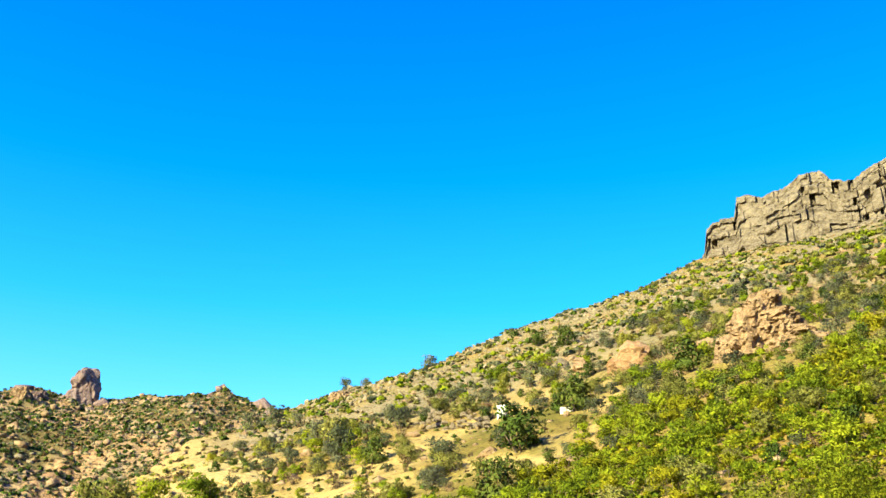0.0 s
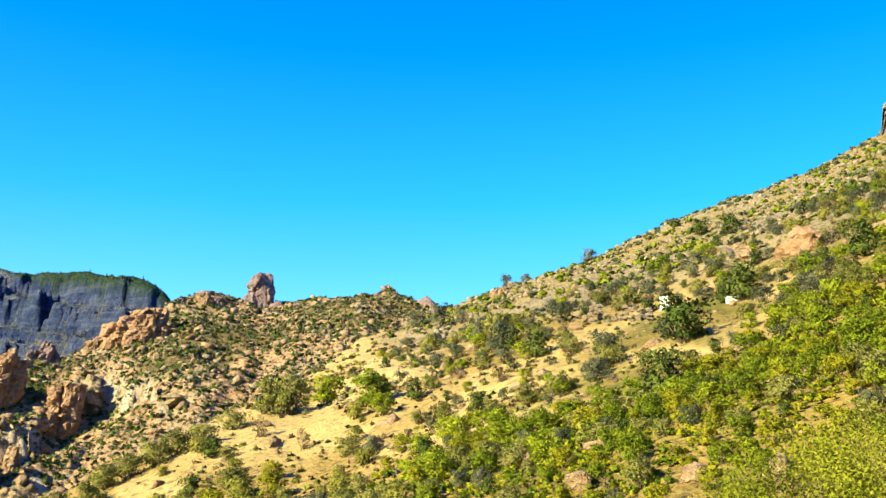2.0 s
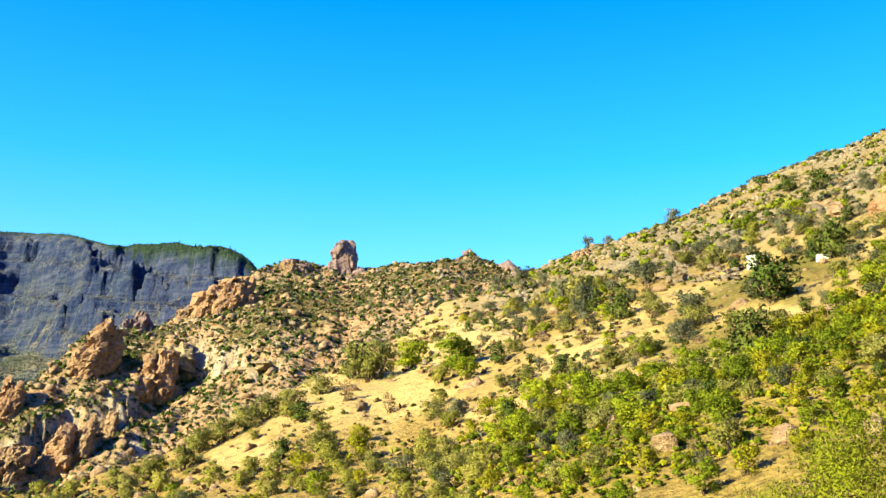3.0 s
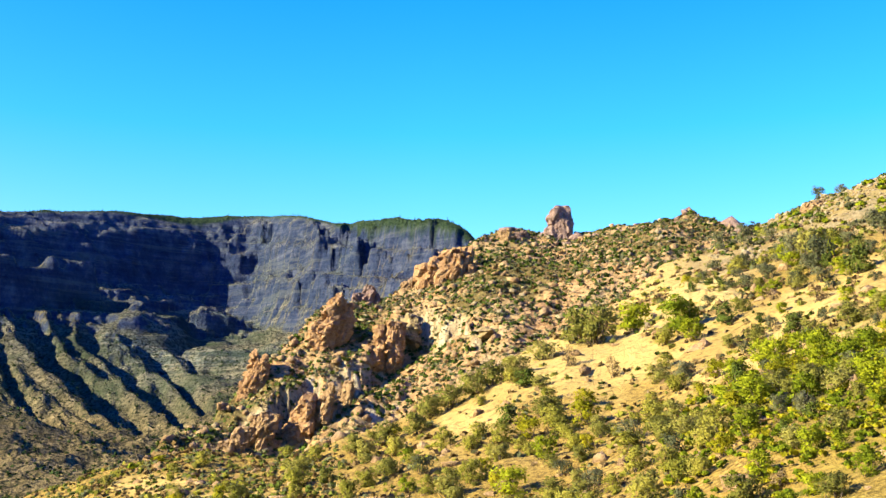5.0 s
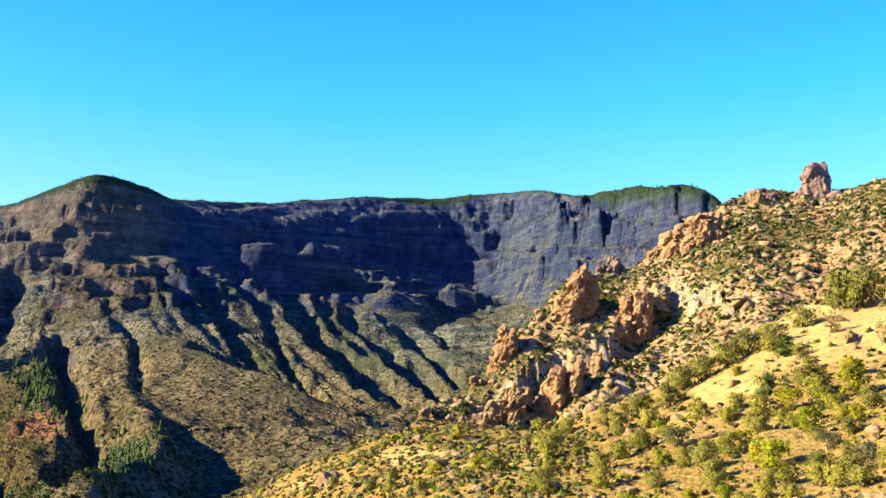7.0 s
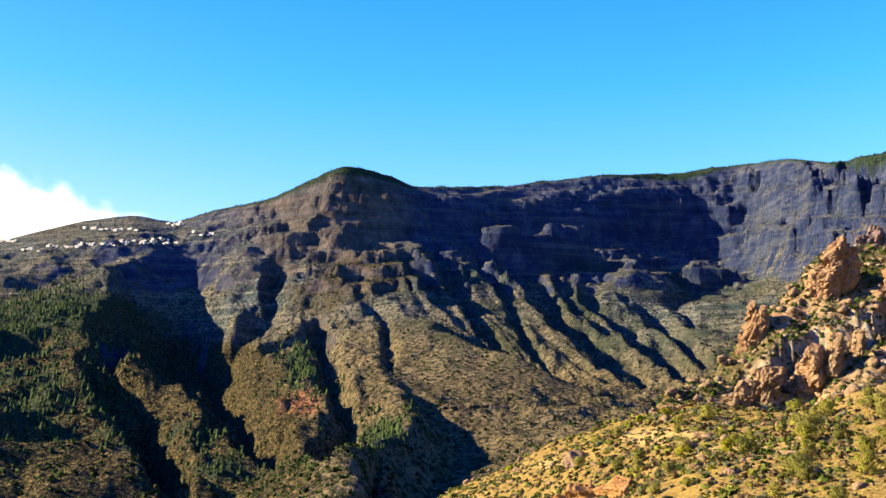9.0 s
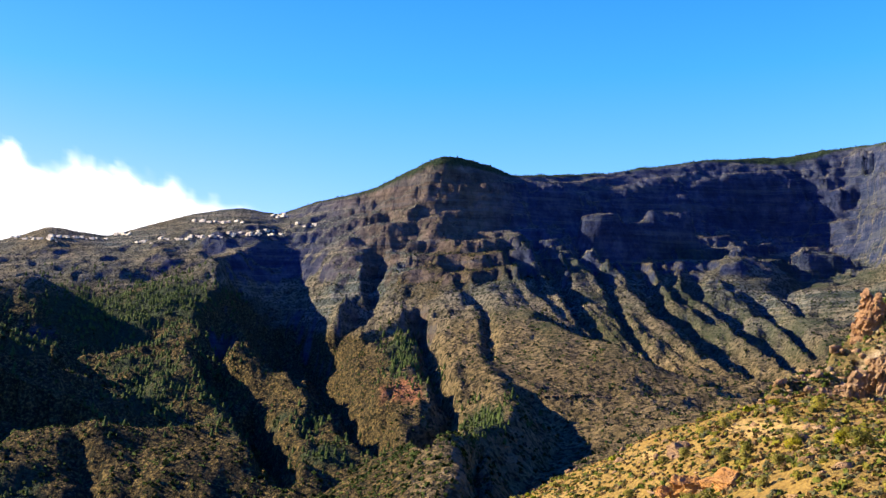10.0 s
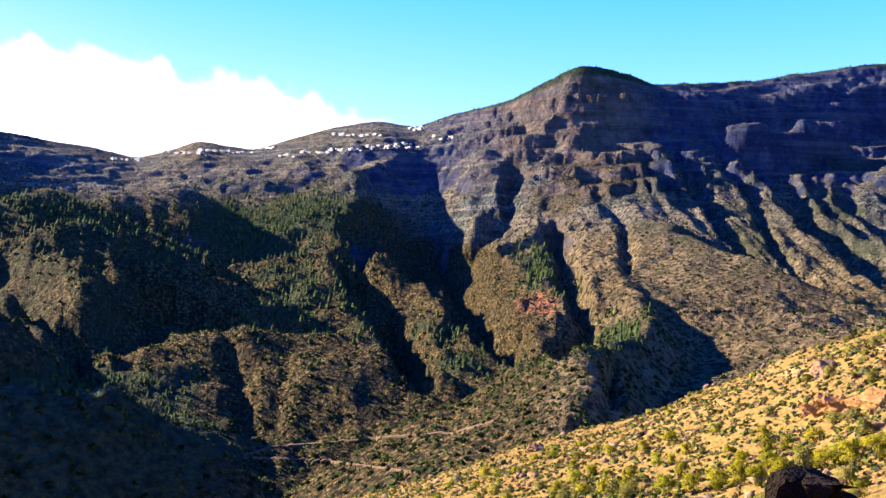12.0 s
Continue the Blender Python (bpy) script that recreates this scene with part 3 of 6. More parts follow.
# ground cover: where the earth lies bare (or rock crops out, far off) and where low green grows
yawg = np.degrees(GA)
elg = np.degrees(np.arctan2(GZ - EYE, GR))
rise = np.abs(np.gradient(GZ, axis=1)) / np.gradient(GR, axis=1)
bare = np.zeros(GZ.shape)
green = np.zeros(GZ.shape)
h = GW == 0
patch = fbm(GX, GY, 24, 4, 2.0)
green_h = step(0.15, 0.55, 0.5 * patch + 0.25 * step(-6, -20, yawg) * step(150, 60, GR) + 0.05 - 0.5 * step(2, 14, yawg))
edge_h = green_edge(yawg)
green_h = np.maximum(green_h, 1.0 * step(edge_h + 0.3, edge_h - 1.5, elg) * step(18, 8, yawg) * step(-0.7, 0.1, patch))
bare_h = step(-0.1, 0.35, patch + 0.6 * step(8, 18, yawg) * step(30, 22, yawg) + 0.25 * step(5, 12, yawg) - 0.45 * step(36, 46, yawg) - 0.5 * step(3.5, 0.5, elg) * step(8, 14, yawg))
bare[h], green[h] = bare_h[h], (green_h * 0.85)[h]
b = GW == 1
green[b] = step(-0.1, 0.4, fbm(GX, GY, 18, 4, 5.0))[b] * 0.8
bare[b] = (step(0.75, 1.3, rise) * step(22, 24, yawg) * step(41, 39, yawg) * step(0, -0.6, elg - table(SCARP, yawg, 1) - 0.4))[b]
green[b] *= (1 - 0.8 * bare)[b]
f = GW == 2
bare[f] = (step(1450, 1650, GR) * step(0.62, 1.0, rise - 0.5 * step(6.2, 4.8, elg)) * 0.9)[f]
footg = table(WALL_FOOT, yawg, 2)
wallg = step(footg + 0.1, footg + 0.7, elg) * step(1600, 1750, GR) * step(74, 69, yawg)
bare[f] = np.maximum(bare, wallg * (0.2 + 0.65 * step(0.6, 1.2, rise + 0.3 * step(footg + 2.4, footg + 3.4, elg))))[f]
# low left slope: real growth, thickened so its dark tone stands for shade
green[f] = np.clip(step(0.0, 0.6, fbm(GX, GY, 240, 4, 1.0)) * 0.8 + step(72, 80, yawg) * step(-3, 0, elg) * 0.5 + step(84, 89, yawg) * step(-3, -6, elg) * 0.9 + 0.8 * step(1150, 900, GR) + 0.9 * step(66, 69, yawg) * step(3.0, 2.0, elg) + 0.6 * step(64, 67, yawg) * step(3.0 + 2.0 * step(70, 74, yawg), 1.5 + 2.0 * step(70, 74, yawg), elg) , 0, 1)[f]
green[f] *= ((1 - 0.9 * wallg) * (1 - 0.7 * step(66, 63, yawg) * step(3.0, 1.5, elg)))[f]
green[f] *= ((1 - 0.85 * step(66, 69, yawg) * step(4.6, 5.6, elg)) * (1 - 0.7 * step(58, 54, yawg) * step(0.0, 1.5, elg)))[f]
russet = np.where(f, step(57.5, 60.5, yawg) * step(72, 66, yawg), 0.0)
# pine cover on the plateau behind the wall's edge
CAP = [(24, 0.5), (27, 0.45), (30, 0.55), (33, 0.4), (34.5, 0.15), (40, 0.15), (41, 0.35), (43, 0.5), (45.5, 0.25), (47, 0.12), (58, 0.12), (60, 0.4), (62.5, 0.55), (65, 0.3), (70, 0.15), (73, 0.1), (76, 0)]


def on_cap(yaw, r, el):
    return step(0.0, 0.12, el - (table(WALL_RIM, yaw, 2, 0.25) - np.interp(yaw, [c[0] for c in CAP], [c[1] for c in CAP]))) * step(1500, 1700, r)


# low left: pine ground cover, laid on strongly to paint in the slope's shade
wood = np.where(f, np.maximum(on_cap(yawg, GR, elg) * (yawg < 76), step(80, 86, yawg) * step(-4.5, -6.5, elg) * (GR < 760) + 0.4 * step(87.5, 90, yawg) * (GR < 1330) * step(-0.9, -0.2, fbm(GX, GY, 60, 4, 2.2))).clip(0, 1), 0.0)
# pine woods: yaw, elevation, spread of both, share of trees
WOODS = [(82, 3.2, 4.0, 1.6, 1.0), (78.5, 4.3, 2.6, 1.2, 0.9), (86, 1.6, 2.0, 1.0, 0.7), (91, 3.0, 3.5, 1.0, 0.6), (65, 1.2, 1.0, 1.6, 0.9), (60.2, -2.8, 1.5, 0.9, 1.0), (69.5, -4.6, 2.6, 0.7, 0.8), (91, -5.8, 4, 1.3, 1.0), (86.8, -6.8, 1.8, 1.6, 0.9),
         (71, -3.0, 1.8, 0.8, 0.5), (76, -0.5, 1.5, 2.0, 0.5), (94, -9, 4, 2.2, 0.25), (64, -0.3, 1.2, 0.6, 0.5), (79.5, -1.0, 2.4, 1.8, 0.7), (94, 4.0, 3.0, 1.2, 0.8), (75, -3.4, 1.2, 0.7, 0.4), (80, 0.5, 3, 1.2, 0.5)]


# bare sandy patches of the near hill: yaw, elevation, spread of both
SAND = [(21.6, 4.0, 2.2, 1.3), (17.6, 4.6, 2.6, 0.9), (-3.8, 8.35, 3.2, 0.6), (26.0, 0.6, 2.4, 0.9), (44.4, -3.0, 2.6, 0.65), (50.4, -4.6, 1.4, 0.35), (2.9, 11.6, 2.4, 0.35)]


def sandy(yaw, el):
    total = np.zeros(np.shape(yaw))
    for a, e, sa, se in SAND:
        total = np.maximum(total, np.exp(-((yaw - a) / sa) ** 2 - ((el - e) / se) ** 2))
    return total


def wooded(yaw, el):
    total = np.zeros(np.shape(yaw))
    for a, e, sa, se, share in WOODS:
        total = np.maximum(total, share * np.exp(-((yaw - a) / sa) ** 2 - ((el - e) / se) ** 2))
    return total


sand_h = np.where(h, step(0.25, 0.6, sandy(yawg, elg)), 0)
bare, green = np.maximum(bare, sand_h), green * (1 - sand_h)
wood = np.where(f, np.maximum(wood, np.clip(0.2 + 0.5 * fbm(GX, GY, 90, 4, 8.2), 0, 0.6) * step(36, 39, yawg) * step(61, 57, yawg) * step(0.0, 2.0, elg) * (1 - wallg)), wood)
wood = np.where(f, np.maximum(wood, 0.85 * step(0.25, 0.7, wooded(yawg, elg) + 0.25 * fbm(GX, GY, 50, 4, 6.6))), 0.0)
# far slopes take more haze-blued scree with distance; the hill's brow has plain rubble
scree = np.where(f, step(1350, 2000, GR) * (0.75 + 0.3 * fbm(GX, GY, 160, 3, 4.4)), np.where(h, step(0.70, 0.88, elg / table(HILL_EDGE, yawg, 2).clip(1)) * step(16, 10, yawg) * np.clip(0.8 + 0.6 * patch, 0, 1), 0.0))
red = np.where(f, 0.85 * step(0.45, 0.75, np.exp(-((yawg - 65.1) / 1.5) ** 2 - ((elg + 0.9) / 0.8) ** 2) + 0.3 * fbm(GX, GY, 26, 3, 1.7)), 0.0)
rubble = np.where(h, np.clip(0.9 * np.maximum(step(32, 46, yawg), 0.9 * step(3.5, 1.0, elg) * step(6, 14, yawg)) * (0.75 + 0.4 * fbm(GX, GY, 14, 3, 9.0)) + 0.55 * step(0.1, 0.6, fbm(GX, GY, 10, 4, 12.0)), 0, 1) * (1 - 0.85 * sand_h), 0.0)
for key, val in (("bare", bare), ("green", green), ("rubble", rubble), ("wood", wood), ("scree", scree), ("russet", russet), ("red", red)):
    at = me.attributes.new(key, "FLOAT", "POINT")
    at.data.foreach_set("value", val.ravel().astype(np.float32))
ground_sheet = tagged(new("ground", me), "dry hillside, rocky ridge and far canyon slopes", "ground", kind="structure")

# ---- rocks ----
def rock_material(name, dark, mid, light, streak=0.5, grain=(1, 1, 0.22)):
    m, nt, bs = material(name, 0.92)
    a, b2, c2 = tex_noise(nt, 1.6, 6, 0.7, seed=1), tex_noise(nt, 0.45, 4, 0.75, seed=5), tex_noise(nt, 2.2, 5, 0.7, grain, seed=8)
    col = ramp(nt, a, [(0.3, dark), (0.48, mid), (0.72, light)])
    col = mix(nt, ramp(nt, c2, [(0.5, (0, 0, 0)), (0.66, (streak, streak, streak))]), col, tuple(v * 0.4 for v in dark))
    col = mix(nt, 0.35, col, ramp(nt, b2, [(0.3, dark), (0.7, light)]))
    nt.links.new(col, bs.inputs["Base Color"])
    bump(nt, bs, math_node(nt, "ADD", a, math_node(nt, "MULTIPLY", b2, 0.5)), 1.0, 0.8)
    return m


mat_tuff = rock_material("ochre_tuff", (0.125, 0.075, 0.038), (0.27, 0.168, 0.085), (0.40, 0.285, 0.16))
mat_orange = rock_material("orange_rock", (0.135, 0.06, 0.022), (0.285, 0.16, 0.078), (0.41, 0.285, 0.155), 0.3)
mat_amber = rock_material("amber_rock", (0.17, 0.068, 0.017), (0.36, 0.18, 0.058), (0.50, 0.30, 0.115), 0.3)
mat_pink = rock_material("pink_grey_rock", (0.0883, 0.0553, 0.0454), (0.197, 0.13, 0.107), (0.29, 0.211, 0.178))
mat_pale = rock_material("pale_rock", (0.11, 0.082, 0.046), (0.245, 0.193, 0.112), (0.36, 0.295, 0.178), 0.35)
mat_bluff = rock_material("sandy_bluff_rock", (0.106, 0.0767, 0.0369), (0.253, 0.186, 0.0944), (0.378, 0.295, 0.158), 0.4)
mat_grey = rock_material("grey_brown_cliff_rock", (0.0355, 0.0256, 0.0142), (0.142, 0.108, 0.0682), (0.241, 0.195, 0.128))
mat_cliff = rock_material("banded_cliff_rock", (0.05, 0.037, 0.023), (0.165, 0.128, 0.083), (0.28, 0.226, 0.15), 0.7, (0.1, 0.1, 1.5))
# basalt darkened to near black, with the roadside rock's shade in the colour
mat_basalt = rock_material("shade_dark_basalt", (0.00468, 0.00383, 0.00296), (0.0117, 0.00895, 0.00665), (0.0234, 0.0181, 0.0129), 0.3)


def mesh_of(name, verts, faces, mat, smooth=False):
    me = bpy.data.meshes.new(name)
    me.from_pydata([tuple(v) for v in verts], [], faces)
    me.materials.append(mat)
    if smooth:
        me.polygons.foreach_set("use_smooth", np.ones(len(me.polygons), bool))
    me.update()
    return me


def n3(p, size, seed, octaves=4):
    """Noise over a point cloud, by two oblique sections."""
    return 0.5 * (fbm(p[:, 0] + 0.6 * p[:, 2], p[:, 1] - 0.7 * p[:, 2], size, octaves, seed) + fbm(p[:, 2] + 0.3 * p[:, 0], p[:, 1] + 0.4 * p[:, 0], size, octaves, seed + 9))


def boulder_mesh(name, mat, size, seed, cuts=9, rough=0.09, level=4):
    """A broken block: a ball cut by random planes, then weathered."""
    rs = np.random.RandomState(seed)
    bm = bmesh.new()
    bmesh.ops.create_icosphere(bm, subdivisions=level, radius=1.0)
    v = np.array([x.co[:] for x in bm.verts])
    faces = [[x.index for x in f.verts] for f in bm.faces]
    bm.free()
    for _ in range(cuts):
        n = rs.normal(size=3)
        n /= np.linalg.norm(n)
        d = rs.uniform(0.45, 0.8)
        over = np.maximum(v @ n - d, 0)
        v = v - over[:, None] * n
    s = np.array(size)
    v = v * (1 + rough * 1.6 * n3(v, 0.8, seed, 2)[:, None] + rough * 0.8 * n3(v, 0.25, seed + 3, 3)[:, None])
    # bedding planes stand out as small ledges
    ph = v[:, 2] * 3.3 + 0.4 * v[:, 0]
    v[:, :2] *= (1 + 0.05 * np.sign(np.sin(ph * 3.1 + seed)) * rough / 0.09)[:, None]
    return mesh_of(name, v * s, faces, mat)


def column_mesh(name, mat, profile, depth, seed, rings=40, sides=44, rough=0.12, cuts=9, joints=1.0):
    """An upright rock from its outline: rows of height, left and right extent."""
    hs = np.linspace(profile[0][0], profile[-1][0], rings)
    L = np.interp(hs, [p[0] for p in profile], [p[1] for p in profile])
    Rt = np.interp(hs, [p[0] for p in profile], [p[2] for p in profile])
    verts, faces = [], []
    for i, hh in enumerate(hs):
        for j in range(sides):
            a = 2 * math.pi * j / sides
            ca, sa = math.cos(a), math.sin(a)
            q = (abs(ca) ** 3.2 + abs(sa) ** 3.2) ** (-1 / 3.2)
            x = (L[i] + Rt[i]) / 2 + ca * q * (Rt[i] - L[i]) / 2
            y = sa * q * depth * (0.75 + 0.25 * (Rt[i] - L[i]) / max(Rt - L))
            verts.append((x, y, hh))
    n = rings * sides
    for i in range(rings - 1):
        for j in range(sides):
            k = (j + 1) % sides
            faces.append((i * sides + j, i * sides + k, (i + 1) * sides + k, (i + 1) * sides + j))
    verts.append(((L[-1] + Rt[-1]) / 2, 0, hs[-1] * 1.02))
    for j in range(sides):
        faces.append(((rings - 1) * sides + j, (rings - 1) * sides + (j + 1) % sides, n))
    v = np.array(verts)
    w = max(Rt - L)
    mid = np.stack([np.full(len(v), v[:, 0].mean()), np.zeros(len(v)), v[:, 2]], 1)
    out = v - mid
    k = 1 + rough * 1.8 * n3(v, w * 0.35, seed, 3) + rough * 0.9 * n3(v, w * 0.1, seed + 5, 3)
    # cracks down the face and ledges across it
    ang = np.arctan2(out[:, 1], out[:, 0])
    k = k + rough * 0.9 * ridged(v[:, 0] + v[:, 1], v[:, 2] * 0.55 + v[:, 1] * 0.4, w * 0.22, 3, seed + 1.0)
    k = k - rough * 0.8 * (np.abs(vnoise(ang * 2.6 + seed, v[:, 2] / w * 0.5)) < 0.09)
    k = k + rough * 0.25 * np.sign(vnoise(v[:, 2] / w * 6 + seed + 0.5 * np.sin(ang), ang * 0.6))
    v = mid + out * k[:, None]
    # broken flat faces
    rc = np.random.RandomState(seed + 500)
    ctr = np.array([(L.max() + Rt.min()) / 2, 0, hs[-1] * 0.45])
    for _ in range(cuts):
        n_ = rc.normal(size=3) * (1, 1, 0.35)
        n_ /= np.linalg.norm(n_)
        ext = ((v - ctr) @ n_)
        d_ = ext.max() * rc.uniform(0.62, 0.95)
        v = v - np.maximum(ext - d_, 0)[:, None] * n_ * 0.97
    v[:, 2] += w * 0.05 * n3(v, w * 0.3, seed + 2, 3)
    # joints: each block of the mass stands a little further out or in than its neighbours
    for size, depth_ in ((0.34, 0.16), (0.15, 0.075)):
        low, high = v.min(0), v.max(0)
        pts = low + (high - low) * rc.rand(int(min(140, 2 + (high[2] - low[2]) / w / size ** 2 * 2.2)), 3)
        lvl = rc.uniform(-1, 1, len(pts))
        wob = v + (w * size * 0.35 * np.stack([n3(v, w * size, seed + q, 2) for q in (1, 4, 7)], 1))
        dd = (((wob[:, None, :] - pts[None]) * (1, 1, 0.55)) ** 2).sum(2)
        out = v - np.stack([np.full(len(v), ctr[0]), np.zeros(len(v)), v[:, 2]], 1)
        out /= np.maximum(np.linalg.norm(out, axis=1, keepdims=True), 1e-3)
        v = v + out * (lvl[dd.argmin(1)] * w * depth_ * joints)[:, None]
    return mesh_of(name, v, faces, mat)


def crag(name, mat, profile, depth, seed, blocks=9, rough=0.10):
    """A jointed crag: upright blocks of rock packed inside an outline of height, left and right extent."""
    rc = np.random.RandomState(seed)
    hs, ls, rt = [p[0] for p in profile], [p[1] for p in profile], [p[2] for p in profile]
    xs = np.linspace(ls[1], rt[1], 80)
    fine = np.linspace(hs[0], hs[-1], 200)
    li, ri = np.interp(fine, hs, ls), np.interp(fine, hs, rt)
    tops = np.array([fine[(li <= x) & (ri >= x)].max() if ((li <= x) & (ri >= x)).any() else 0.3 for x in xs])
    wide = rt[1] - ls[1]
    ob = new(name)
    for k in range(blocks):
        q = (k + 0.5) / blocks
        x = ls[1] + wide * (0.06 + 0.88 * q) + rc.normal() * wide * 0.03
        back = rc.rand()
        top = np.interp(x, xs, tops) * (1.0 if back > 0.5 else rc.uniform(0.45, 0.9))
        rad = wide * rc.uniform(0.15, 0.27)
        y = (back - 0.5) * depth * 1.1
        lean = 0.14 + rc.normal() * 0.08
        sub = column_mesh("block", mat, [(hs[0], -rad * 1.25, rad * 1.25), (top * 0.3, -rad * 1.1, rad * 1.1), (top * 0.75, -rad * rc.uniform(0.8, 1.05), rad * rc.uniform(0.8, 1.05)), (top, -rad * rc.uniform(0.35, 0.8), rad * rc.uniform(0.35, 0.8))], rad * rc.uniform(0.9, 1.3), seed * 7 + k, 44, 36, rough, 10)
        v = np.array([p.co[:] for p in sub.vertices])
        t = rc.uniform(0, 6.28)
        c_, s_ = math.cos(t), math.sin(t)
        v = np.stack([v[:, 0] * c_ - v[:, 1] * s_ + x + lean * v[:, 2], v[:, 0] * s_ + v[:, 1] * c_ + y, v[:, 2]], 1)
        fs = [list(p.vertices) for p in sub.polygons]
        bpy.data.meshes.remove(sub)
        new("block", mesh_of("block", v, fs, mat)).parent = ob
    return ob


def facing(spot, extra=0.0):
    """Turn about z that sets a thing's own -y side towards the eye."""
    return math.atan2(-spot.x, spot.y) + radians(extra)


def put(name, me, spot, turn=0.0, label="", category="", group="", sink=0.0):
    ob = me if isinstance(me, bpy.types.Object) else new(name, me)
    ob.location = (spot.x, spot.y, spot.z - sink)
    ob.rotation_euler = (0, 0, turn)
    return tagged(ob, label, category, group)


def at_sight(yaw, el, r):
    a = radians(yaw)
    return Vector((-r * math.sin(a), r * math.cos(a), EYE + r * math.tan(radians(el))))


# the lone pinnacle on the ridge
spot = at_sight(20.65, 11.25, 333)
put("rock_pinnacle", column_mesh("rock_pinnacle", mat_pink, [(-3, -6.6, 5.6), (0, -5.8, 4.6), (1.6, -5.3, 4.3), (3.2, -4.4, 4.0), (4.2, -3.4, 4.6), (5.6, -3.6, 5.2), (6.6, -4.3, 5.0), (7.4, -4.2, 4.2), (8.8, -3.3, 4.1), (10.2, -2.7, 3.8), (11.0, -1.4, 3.2)], 4.0, 3, rings=72, sides=72, rough=0.04, cuts=10, joints=0.42),
    spot, facing(spot), "lone weathered pinkish grey rock pinnacle on the ridge", "rock")

# the banded cliff on the hill's shoulder: yaw, elevation of the foot and of the brow
CLIFF = [(-15.9, 19.3, 19.5), (-16.24, 19.3, 20.0), (-16.5, 19.3, 21.4), (-16.94, 19.3, 21.75), (-18.2, 19.4, 21.9), (-18.5, 19.4, 22.95), (-19.2, 19.5, 23.1), (-19.9, 19.6, 22.85), (-21.5, 19.9, 23.2), (-22.3, 20.0, 23.8), (-23.4, 20.1, 23.85),
         (-24.1, 20.2, 23.15), (-25.2, 20.3, 23.0), (-26.25, 20.5, 23.6), (-27.2, 20.7, 23.9), (-29.5, 21.0, 24.4), (-32, 21.4, 24.6)]
cols, rows_n, back_n = 330, 52, 6
cy = np.linspace(-15.9, -32, cols)
foot = np.interp(-cy, [-c[0] for c in CLIFF], [c[1] for c in CLIFF])
brow = np.interp(-cy, [-c[0] for c in CLIFF], [c[2] for c in CLIFF]) + 0.06 * fbm(cy * 4, cy * 0, 1.0, 4, 2.0)
verts = []
for i in range(cols):
    for j in range(rows_n + back_n):
        v = min(j / (rows_n - 1), 1.0)
        back = 0 if j < rows_n else (j - rows_n + 1) * 1.6
        s = (cy[i] + 16) * -4.35
        hh = foot[i] + (brow[i] - foot[i]) * v
        lay = v * 7 + 0.9 * float(fbm(np.array(s * 0.05), np.array(v * 1.4), 1.0, 3, 2.0)) + 0.35 * float(cells(np.array([s]), np.array([v * 14.0]), 6.0, 2.0)[0])
        strata = math.floor(lay)
        rr = 242.0 + 1.5 * v + 0.7 * strata + 0.9 * (int(strata) % 2) + 0.6 * max(0.0, 1 - (lay - strata) / 0.2) * max(0.0, float(vnoise(np.array(s * 0.11), np.array(strata * 5.3)))) * 2 + back
        rr += 1.6 * float(fbm(np.array(s), np.array(strata * 1.7), 14.0, 3, 1.0)) + 0.9 * float(cells(np.array([s]), np.array([strata * 9.0]), 3.2, 1.0)[0]) + 0.3 * float(fbm(np.array(s), np.array(v * 25), 2.0, 3, 4.0))
        if abs(float(vnoise(np.array(s * 0.16), np.array(strata * 3.1)))) < 0.09:
            rr += 2.0
        verts.append(at_sight(cy[i], hh, rr)[:])
m_ = rows_n + back_n
faces = [(i * m_ + j, i * m_ + j + 1, (i + 1) * m_ + j + 1, (i + 1) * m_ + j) for i in range(cols - 1) for j in range(m_ - 1)]
cliff = new("cliff", mesh_of("cliff", verts, faces, mat_cliff))
tagged(cliff, "banded grey-brown rock cliff crowning the dry hillside", "cliff")

# the great spire whose flank just comes into view
spot = at_sight(-30.9, 22.0, 262)
put("rock_spire", column_mesh("rock_spire", mat_grey, [(-6, -13, 14), (0, -12, 13), (9, -11.5, 12), (11, -14.2, 11), (20, -13.6, 10), (30, -11, 8), (40, -5, 4)], 9, 11, rings=60, sides=60, joints=0.35),
    spot, facing(spot), "tall grey rock spire with a dark undercut foot", "rock")

